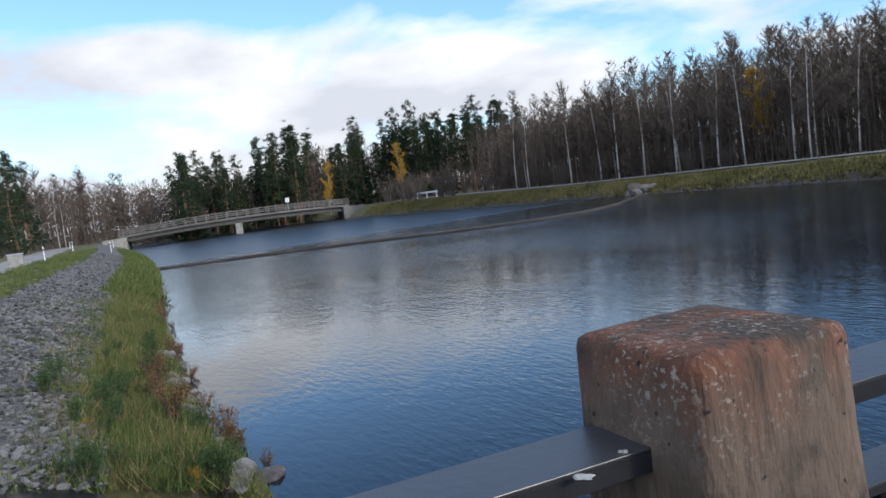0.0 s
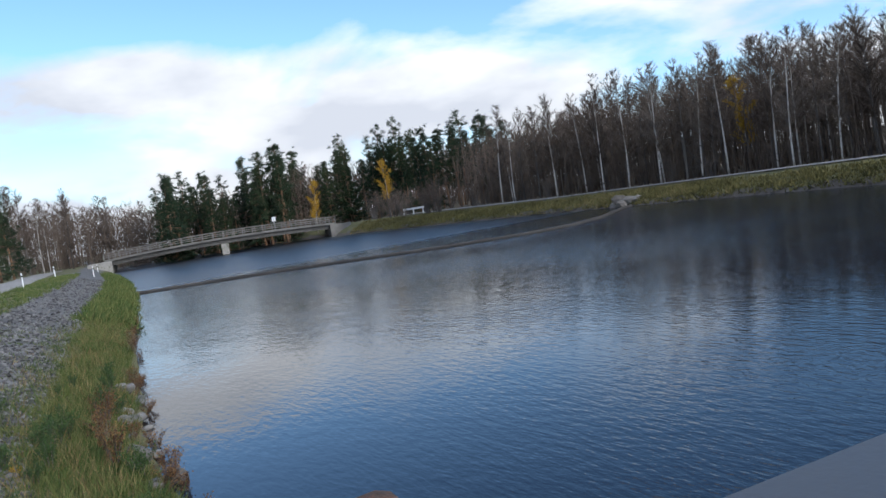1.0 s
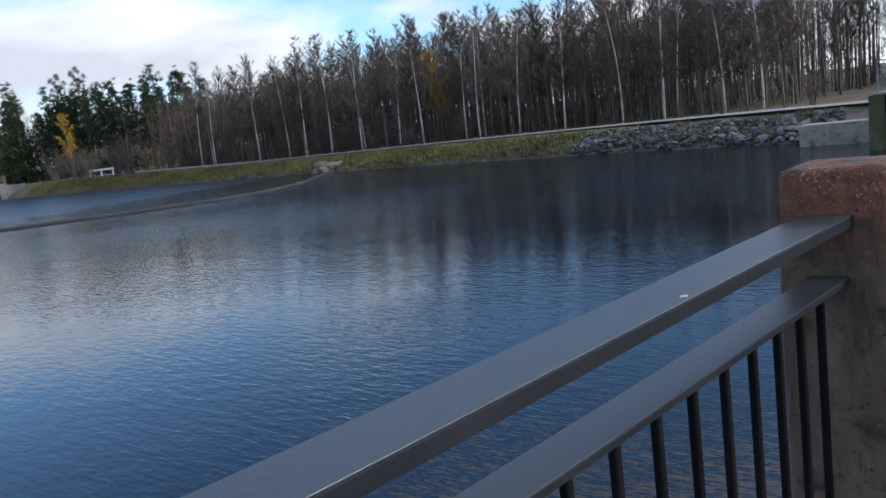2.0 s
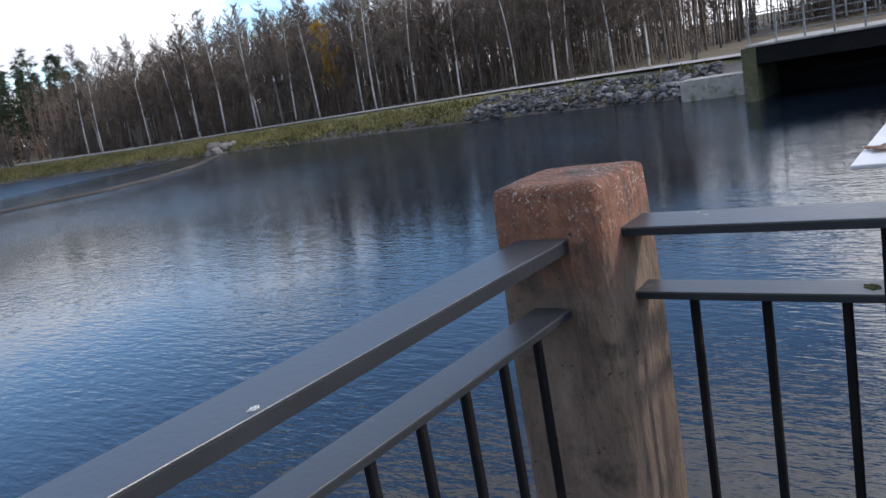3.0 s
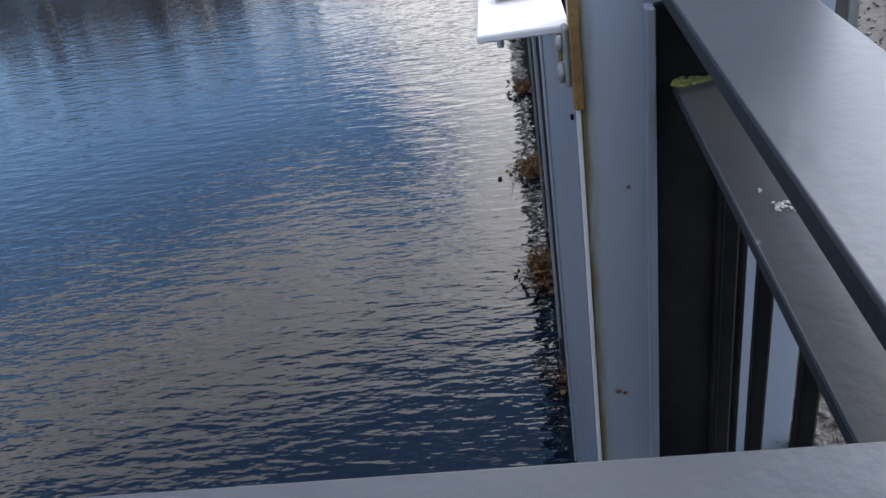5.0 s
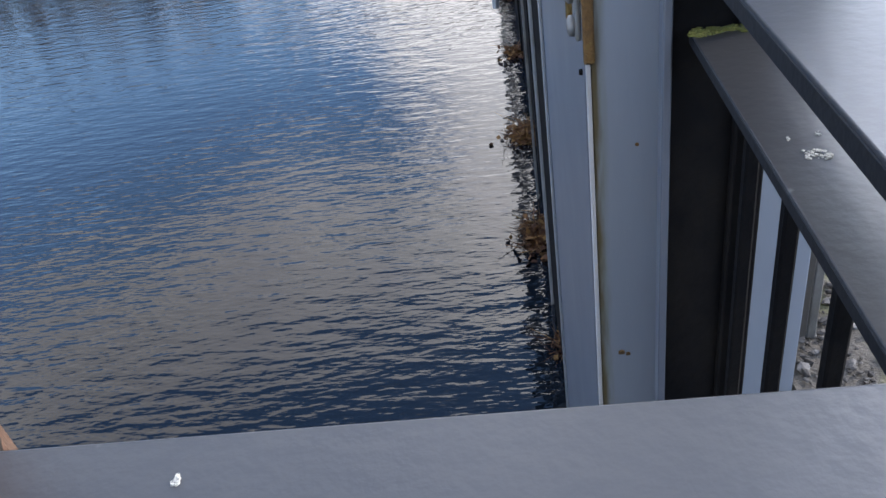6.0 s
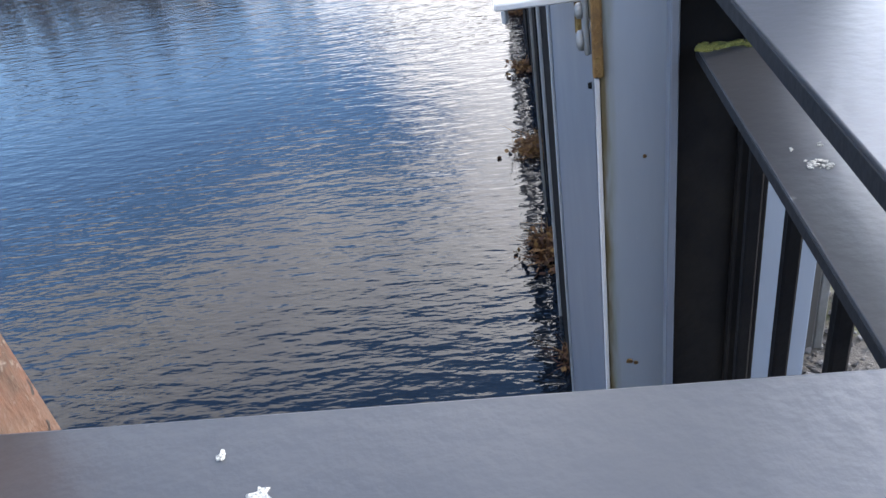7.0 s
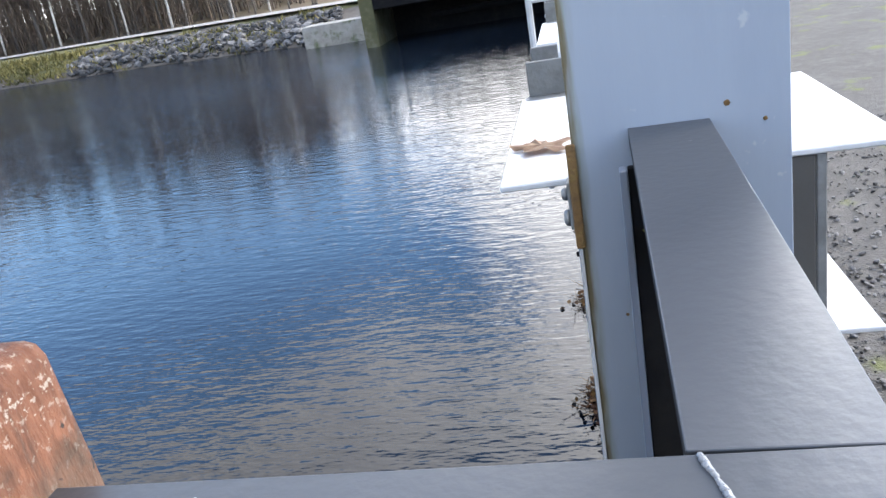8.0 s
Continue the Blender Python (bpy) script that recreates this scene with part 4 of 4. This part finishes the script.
        plant(birches + alders, 0.75 - rr * math.cos(a), -2.8 + rr * math.sin(a), rng, rng.uniform(1.05, 1.45))
    for i in range(40):
        a = math.radians(rng.uniform(-8, 34))
        rr = rng.uniform(158, 185)
        plant(alders, 0.75 - rr * math.cos(a), -2.8 + rr * math.sin(a), rng, rng.uniform(1.0, 1.4))
    for az, r, s in ((-3.0, 105, 1.0), (-3.9, 112, 1.1), (-2.2, 120, 1.05), (-5, 95, 0.9)):
        a = math.radians(az)
        plant(spruces, 0.75 - r * math.cos(a), -2.8 + r * math.sin(a), rng, s)
    # the pattern trees stand in the woods too
    for i, p in enumerate(birches + alders + golden + pines + spruces + shrubs):
        x, y = -60 + i * 4.4, 92 + (i % 3) * 3
        p.matrix_basis = pose(x, y, ground_height(x, y) - 0.02)


forest()


# ---- dense woods behind the first trees ----
def deep_woods(name, label, spots, blades, hmax, wid, seed):
    rng = random.Random(seed)
    random.seed(seed)
    sp_ = Soup()
    for x, y in spots(rng):
        z = ground_height(x, y)
        h = hmax * rng.uniform(0.65, 1.0)
        lx, ly = rng.uniform(-0.4, 0.4), rng.uniform(-0.4, 0.4)
        sp_.add(tube([(x, y, z - 0.1), (x + lx, y + ly, z + h)], [rng.uniform(0.05, 0.10), 0.02], 3, False))
        for k in range(blades):
            q = rng.random() ** 0.85
            p = Vector((x + lx * q + rng.gauss(0, 0.75), y + ly * q + rng.gauss(0, 0.75), z + 0.2 + h * q * 0.97))
            sp_.blade(p, Vector((rng.gauss(0, 0.5), rng.gauss(0, 0.5), rng.gauss(0.6, 0.5))).normalized() * rng.uniform(0.5, 1.5), wid * rng.uniform(0.5, 1.2))
    tagged(part(name, sp_.data(), "twig"), label, "woods", kind="stuff")


deep_woods("woods", "dense brown leafless woods behind the birches", lambda r: [(x, 52 + 24 * r.random() + (22 if x > -17 else 0)) for x in (r.uniform(-105, 45) for _ in range(2700))], 62, 10.4, 0.034, 5)
deep_woods("woods", "distant brown leafless woods round the bridge",
           lambda r: [(0.75 - d * math.cos(a), -2.8 + d * math.sin(a)) for a, d in ((math.radians(r.uniform(-11, 33)), r.uniform(150, 195)) for _ in range(1500))], 60, 12.5, 0.08, 6)
# out of view: added to keep the low bright sky off rails and posts
deep_woods("woods", "unseen leafless woods added behind the dam to block low bright sky", lambda r: [(r.uniform(27, 44), r.uniform(-70, 60)) for _ in range(900)], 46, 9.5, 0.05, 7)


# ---- bank: grass, stones, plants ----
def grass_stuff(name, label, count, where, hmin, hmax, width, seed, material="grass"):
    rng = random.Random(seed)
    random.seed(seed)
    g = Soup()
    while count > 0:
        x, y, k = where(rng)
        z = 0.0 if x > 0.9 and y < 30 else ground_height(x, y)
        tuft = rng.randint(5, 11)
        for _ in range(tuft):
            px, py = x + rng.gauss(0, 0.05 * k), y + rng.gauss(0, 0.05 * k)
            h = rng.uniform(hmin, hmax)
            g.blade(Vector((px, py, z - 0.02)), Vector((rng.gauss(0, 0.6), rng.gauss(0, 0.6), 1)).normalized() * h, width * k * rng.uniform(0.6, 1.3))
        count -= tuft
    tagged(part(name, g.data(), material), label, "grass", kind="stuff")


def near_strip(rng):
    x = -4.5 - 26 * rng.random() ** 1.8
    return x, shore_left(x) - 0.15 - abs(rng.gauss(0.65, 0.5)), 1.0


def mid_strip(rng):
    x = -28 - 70 * rng.random() ** 1.4
    return x, shore_left(x) - 0.1 - 1.6 * rng.random(), 2.6


def weed_spot(rng):
    while True:
        x = -3.5 - 22 * rng.random() ** 1.4
        y = shore_left(x) - 1.4 - 2.8 * rng.random()
        if noise.noise(Vector((x * 0.9, y * 0.9, 6))) > 0.12:
            return x, y, 1.3


def crest_strip(rng):
    x = -9 - 75 * rng.random() ** 1.3
    return x, shore_left(x) - 4.0 - 3.5 * rng.random() ** 1.5, 2.0


def far_strip(rng):
    x = -118 + 108 * rng.random()
    if x > -25 and rng.random() < 0.75:
        x -= 30
    return x, shore_far(x) + 0.1 + 2.9 * rng.random(), 4.0


grass_stuff("grass", "tall yellow-green autumn grass along the water's edge", 46000, near_strip, 0.07, 0.27, 0.006, 1)
grass_stuff("grass", "dry brown stalks among the bank grass", 6500, near_strip, 0.12, 0.36, 0.004, 12, "grass_dry")
grass_stuff("grass", "low weeds creeping over the gravel slope", 7000, weed_spot, 0.03, 0.14, 0.007, 13)
grass_stuff("grass", "yellowing grass strip along the embankment", 26000, mid_strip, 0.15, 0.4, 0.009, 2)
grass_stuff("grass", "short green grass on the embankment crest", 22000, crest_strip, 0.08, 0.25, 0.008, 3)
grass_stuff("grass", "yellow-green grass on the far bank", 36000, far_strip, 0.12, 0.42, 0.012, 4, "grass_far")


def stones(name, label, count, where, rng, smin, smax, material="stone", protos=7, sub=1):
    sp_ = Soup()
    base = []
    for i in range(protos):
        bm = rock_mesh(rng, 0.7, sub)
        bm.verts.index_update()
        base.append(([v.co.copy() for v in bm.verts], [tuple(v.index for v in f.verts) for f in bm.faces]))
        bm.free()
    for i in range(count):
        x, y = where(rng)
        s_ = smin + (smax - smin) * rng.random() ** 2.2
        m = pose(x, y, (0.0 if x > 0.9 and y < 30 else ground_height(x, y)) + s_ * 0.12, rng.uniform(-30, 30), rng.uniform(-30, 30), rng.uniform(0, 360)) @ Matrix.Diagonal((s_, s_ * rng.uniform(0.7, 1.1), s_ * rng.uniform(0.6, 1), 1))
        vs, fs = rng.choice(base)
        sp_.add(([m @ v for v in vs], fs))
    tagged(part(name, sp_.data(), material), label, "stones", kind="stuff")


def slope_near(rng):
    x = -3.0 - 16 * rng.random() ** 1.5
    return x, shore_left(x) - 1.35 - 3.2 * rng.random()


def slope_far(rng):
    x = -18 - 50 * rng.random() ** 1.5
    return x, shore_left(x) - 1.5 - 2.8 * rng.random()


srng = random.Random(77)
stones("gravel_slope", "grey crushed stone on the embankment slope", 15000, slope_near, srng, 0.028, 0.125)
stones("gravel_slope", "grey crushed stone on the embankment slope", 5000, slope_far, srng, 0.06, 0.16)
stones("riprap", "pale broken stones on the far bank beside the spillway", 1300, lambda r: (lambda x: (x, shore_far(x) + 0.1 + 2.6 * r.random() ** 1.2))(r.uniform(-25, -9.5)), srng, 0.15, 0.6)
stones("riprap", "scattered stones at the far water's edge", 120, lambda r: (lambda x: (x, shore_far(x) + r.uniform(-0.2, 0.4)))(r.uniform(-70, -22)), srng, 0.15, 0.5, "stone_dark")
stones("moss_gravel", "pebbles lying on the dam road", 6000, lambda r: (0.985 + 1.7 * r.random() ** 1.6, 0.5 + 4.2 * r.random() ** 1.3), srng, 0.008, 0.03)


def shore_rocks():
    rng = random.Random(8)
    protos = []
    for i in range(5):
        o = part("rock", rock_mesh(rng, 0.75, 3), "stone_bank")
        tagged(o, "grey granite rock at the water's edge", "rock", "rocks at the water's edge")
        protos.append(o)
    for i in range(34):
        x = -5.6 - 9.5 * rng.random() ** 1.6
        y = shore_left(x) + rng.uniform(-0.35, 0.12)
        s_ = rng.uniform(0.14, 0.36)
        m = pose(x, y, max(WATER_Z - 0.02, ground_height(x, y)) + 0.02, rng.uniform(-20, 20), rng.uniform(-20, 20), rng.uniform(0, 360))
        o = protos[i] if i < 5 else copy_thing(rng.choice(protos), m)
        o.matrix_basis = m
        o.scale = (s_, s_ * rng.uniform(0.7, 1), s_ * rng.uniform(0.7, 1))
    for i in range(7):
        x = -50.5 + rng.uniform(-1.6, 1.6)
        y = shore_far(x) + rng.uniform(-0.3, 0.6)
        o = part("boulder", rock_mesh(rng, 0.8, 2), "stone_dark")
        tagged(o, "dark boulder where the boom meets the bank", "rock", "boulders at the boom's end")
        o.matrix_basis = pose(x, y, max(WATER_Z, ground_height(x, y)) + 0.12, 0, 0, rng.uniform(0, 360))
        o.scale = (rng.uniform(0.7, 1.5),) * 3


shore_rocks()


def waterside_plants():
    rng = random.Random(9)
    twiggy = [make_shrub(80 + i, 0.55, "waterside_shrub", "small withered shrub leaning over the water", "leaf_brown", 0.5) for i in range(3)]
    green = [make_shrub(84 + i, 0.42, "green_herb", "leafy green herb in the bank grass", "leaf_green", 1.6) for i in range(3)]
    yellow = [make_shrub(88, 0.16, "yellow_flower", "small yellow-leaved plant between grass and gravel", "leaf_yellow", 1.5)]
    for i in range(22):
        x = -6.0 - 24 * rng.random() ** 1.5
        plant(twiggy, x, shore_left(x) - rng.uniform(-0.12, 0.2), rng, rng.uniform(0.45, 0.95), 24)
    for i in range(30):
        x = -5.4 - 10 * rng.random() ** 1.3
        plant(green, x, shore_left(x) - rng.uniform(0.3, 1.9), rng, rng.uniform(0.5, 1.1), 8)
    for x, d in ((-8.4, 1.45), (-5.7, 1.9), (-6.4, 0.7)):
        plant(yellow, x, shore_left(x) - d, rng, rng.uniform(0.8, 1.3), 6)
    for i, p in enumerate(twiggy + green + yellow):
        x = -9.0 - i * 1.3
        p.matrix_basis = pose(x, shore_left(x) - 0.5, ground_height(x, shore_left(x) - 0.5) - 0.02)


waterside_plants()


# ---- things on the far bank ----
def transformer_mast():
    x0, y0 = -54.6, 52.0
    e = thing("transformer_mast", (x0, y0, ground_height(x0, y0)), "two-pole electric mast with crossbars and insulators", "mast", rz=45)
    for sx in (-0.85, 0.85):
        part("pole", tube([(sx, 0, -0.2), (sx, 0, 4.6)], [0.07, 0.06], 8), "alder_bark", e)
    for z in (1.2, 2.2, 3.3, 4.1):
        part("crossbar", boxm(-1.05, 1.05, -0.04, 0.04, z, z + 0.07), "alder_bark", e)
    part("brace", tube([(-0.85, 0, 1.2), (0.85, 0, 3.3)], [0.04, 0.04], 6), "alder_bark", e)
    part("brace", tube([(0.85, 0, 1.2), (-0.85, 0, 3.3)], [0.04, 0.04], 6), "alder_bark", e)
    for sx in (-0.8, 0.0, 0.8):
        part("insulator", tube([(sx, 0, 4.2), (sx, 0, 4.35), (sx, 0, 4.5), (sx, 0, 4.75)], [0.05, 0.10, 0.06, 0.09], 8), "white_paint", e, "pale insulator")


transformer_mast()


def white_barrier():
    e = thing("road_barrier", (-104, 45.2, ground_height(-104, 45.2)), "low white road barrier on the bank by the bridge", "barrier", rz=8)
    for x in (-2.6, 0, 2.6):
        part("post", boxm(x - 0.07, x + 0.07, -0.07, 0.07, -0.1, 1.0, 0.01), "white_paint", e)
    part("rail", boxm(-2.9, 2.9, -0.04, 0.04, 0.72, 0.98, 0.01), "white_paint", e)


white_barrier()


def marker_post(x, y, h=1.0):
    e = thing("marker_post", (x, y, ground_height(x, y)), "slim white roadside marker post with a dark band", "post", "roadside marker posts")
    part("shaft", boxm(-0.06, 0.06, -0.04, 0.04, -0.1, h, 0.015), "white_paint", e)
    part("band", boxm(-0.064, 0.064, -0.044, 0.044, h * 0.72, h * 0.85, 0.012), "dark_steel_and_shade", e, "dark reflector band")


for x, y in ((-58, -4.6), (-84, -2.6), (-80, 0.6), (-112, 2.5), (-116, -2.6)):
    marker_post(x, y)


def road_sign():
    e = thing("road_sign", (-138, 33.5, 0.9), "pale road sign on a pole beyond the bridge", "sign")
    part("pole", tube([(0, 0, -0.6), (0, 0, 2.6)], [0.06, 0.06], 8), "galv", e)
    part("sign_plate", boxm(-0.05, 0.0, -0.35, 0.35, 1.9, 2.7, 0.02), "white_paint", e)


road_sign()
cab = thing("utility_cabinet", (-52, -6.0, ground_height(-52, -6.0)), "small grey utility cabinet in the embankment grass", "cabinet")
part("cabinet_body", boxm(-0.3, 0.3, -0.4, 0.4, -0.1, 0.8, 0.02), "concrete", cab)
part("cabinet_roof", boxm(-0.35, 0.35, -0.45, 0.45, 0.8, 0.86, 0.02), "galv", cab)


# ---- floating litter against the gates, leaves, chips, lichen ----
def litter():
    rng = random.Random(14)
    random.seed(14)
    for y, n, w in ((2.75, 120, 0.06), (3.75, 420, 0.16), (5.15, 380, 0.15), (6.9, 260, 0.13), (8.7, 220, 0.13), (11.2, 200, 0.13)):
        so = Soup()
        for i in range(n):
            p = Vector((0.585 - abs(rng.gauss(0, w * 0.55)), y + rng.gauss(0, w * 0.6), WATER_Z + 0.01 + abs(rng.gauss(0, 0.02))))
            if rng.random() < 0.55:
                so.blade(p, Vector((rng.gauss(0, 1), rng.gauss(0, 1), rng.gauss(0.1, 0.25))).normalized() * rng.uniform(0.08, 0.26), 0.003)
            else:
                so.leaf(p, Vector((rng.gauss(0, 1), rng.gauss(0, 1), rng.gauss(0, 0.5))).normalized() * rng.uniform(0.03, 0.065), 0.018)
        tagged(part("floating_litter", so.data(), "leaf_brown"), "clump of brown leaves and reeds floating by the gate", "litter", "floating litter")


litter()


def moss_spot(r):
    while True:
        x, y = 0.98 + 1.6 * r.random() ** 1.4, 0.6 + 4.5 * r.random()
        if noise.noise(Vector((x * 3.1, y * 3.1, 2))) + 0.5 * noise.noise(Vector((x * 11, y * 11, 2))) > 0.02:
            return x, y, 0.9


def flake(name, x, y, z, r, material, label, cat, seed, thick=0.0025, lobes=0.45, group=""):
    rng = random.Random(seed)
    bm = bmesh.new()
    n = 14
    ring = []
    for k in range(n):
        a = 2 * math.pi * k / n
        rr = r * (1 + lobes * rng.uniform(-1, 1))
        ring.append((math.cos(a) * rr, math.sin(a) * rr * 0.75))
    lo = [bm.verts.new((px, py, 0)) for px, py in ring]
    hi = [bm.verts.new((px * 0.85, py * 0.85, thick * rng.uniform(0.6, 1.4))) for px, py in ring]
    c = bm.verts.new((0, 0, thick * 1.2))
    for k in range(n):
        k2 = (k + 1) % n
        bm.faces.new((lo[k], lo[k2], hi[k2], hi[k]))
        bm.faces.new((hi[k], hi[k2], c))
    bm.faces.new(lo[::-1])
    o = part(name, bm, material)
    o.matrix_basis = pose(x, y, z, 0, 0, rng.uniform(0, 360))
    return tagged(o, label, cat, group)


flake("paint_chip", 0.2903, 0.0365, 1.0003, 0.0055, "lichen", "small pale fleck stuck on the steel rail", "fleck", 1, 0.001, group="flecks on the rail")
flake("paint_chip", 0.2659, 0.0606, 1.0003, 0.0028, "lichen", "small pale fleck stuck on the steel rail", "fleck", 2, 0.001, group="flecks on the rail")
def rosette(x, y, z, r, n, label, seed):
    rng = random.Random(seed)
    bm = bmesh.new()
    for k in range(n):
        a, d = rng.uniform(0, 6.28), r * rng.random() ** 0.6
        m = pose(math.cos(a) * d, math.sin(a) * d * 0.75, 0.0006, 0, 0, rng.uniform(0, 360)) @ Matrix.Diagonal((1, rng.uniform(0.5, 1), 0.45, 1))
        bmesh.ops.create_icosphere(bm, subdivisions=1, radius=rng.uniform(0.0010, 0.0026) * (0.6 + r * 40), matrix=m)
    o = part("lichen_patch", bm, "lichen")
    o.matrix_basis = pose(x, y, z, 0, 0, rng.uniform(0, 360))
    tagged(o, label, "lichen", "lichen on the lower rail")


rosette(0.6985, 0.514, 0.871, 0.014, 46, "pale grey lichen rosette on the lower rail", 3)
rosette(0.716, 0.555, 0.871, 0.005, 10, "pale grey lichen speck on the lower rail", 4)
rosette(0.686, 0.550, 0.871, 0.004, 7, "pale grey lichen speck on the lower rail", 5)
rosette(0.728, 0.43, 0.871, 0.004, 6, "pale grey lichen speck on the lower rail", 6)
moss_rng = random.Random(7)
moss_bm = bmesh.new()
for k in range(90):
    u = moss_rng.random()
    bmesh.ops.create_icosphere(moss_bm, subdivisions=1, radius=moss_rng.uniform(0.003, 0.007),
                               matrix=pose(-0.041 + 0.082 * u, moss_rng.uniform(-0.017, 0.012) * (0.6 + 0.4 * math.sin(u * 9)), 0.0, 0, 0, moss_rng.uniform(0, 360)) @ Matrix.Diagonal((1.3, 1, 0.5, 1)))
moss_end = tagged(part("moss_patch", moss_bm, "moss", smooth=True), "yellow-green moss strip across the lower rail's end", "moss")
moss_end.matrix_basis = pose(0.708, 0.876, 0.8715)
flake("moss_patch", 0.60, 0.018, LOW_Z + 0.0003, 0.02, "moss", "green moss in the railing corner", "moss", 8, 0.002, 0.3)
for i, (x, y, r) in enumerate(((-0.03, -2.30, 0.009), (-0.02, -2.86, 0.012), (0.02, -2.93, 0.007), (-0.05, -2.78, 0.006), (0.01, -3.1, 0.01), (0.0, -1.0, 0.008))):
    flake("lichen_patch", x, y, 1.0003, r, "lichen", "pale dropping or lichen on the top rail", "lichen", 20 + i, 0.002, 0.4)
mr = random.Random(31)
grass_stuff("moss", "low yellow-green moss spreading over the dam road", 48000, lambda r: moss_spot(r), 0.006, 0.02, 0.004, 9, "moss")
for i in range(9):
    flake("moss_patch", mr.uniform(-0.25, 0.5), mr.uniform(0.14, 0.22), 0.0005, mr.uniform(0.03, 0.07), "moss", "moss cushion on the concrete deck's edge", "moss", 80 + i, 0.02, 0.3, "moss cushions on the deck edge")


def fallen_leaf():
    bm = bmesh.new()
    n = 28
    rng = random.Random(3)
    c = bm.verts.new((0, 0, 0.012))
    ring = []
    for k in range(n):
        a = 2 * math.pi * k / n
        rr = 0.062 * (0.55 + 0.5 * abs(math.sin(2.5 * a)) + rng.uniform(-0.12, 0.12))
        ring.append(bm.verts.new((math.cos(a) * rr * 1.0, math.sin(a) * rr * 1.3, 0.004 + rng.uniform(0, 0.012))))
    for k in range(n):
        bm.faces.new((c, ring[k], ring[(k + 1) % n]))
    bmesh.ops.solidify(bm, geom=bm.faces[:], thickness=0.0015)
    o = part("fallen_leaf", bm, "leaf_tan")
    o.matrix_basis = pose(0.475, 1.487, 0.8725, 0, 0, 60)
    tagged(o, "large dry brown leaf lying on the walkway board", "leaf")


fallen_leaf()
red = thing("red_marker", (1.1, 2.3, 0.0), "small red marker peg beside the gates", "marker")
part("peg", tube([(0, 0, 0), (0, 0, 0.92)], [0.012, 0.012], 8), "red_paint", red)
part("peg_cap", tube([(0, 0, 0.9), (0, 0, 0.98)], [0.022, 0.02], 8), "red_paint", red)
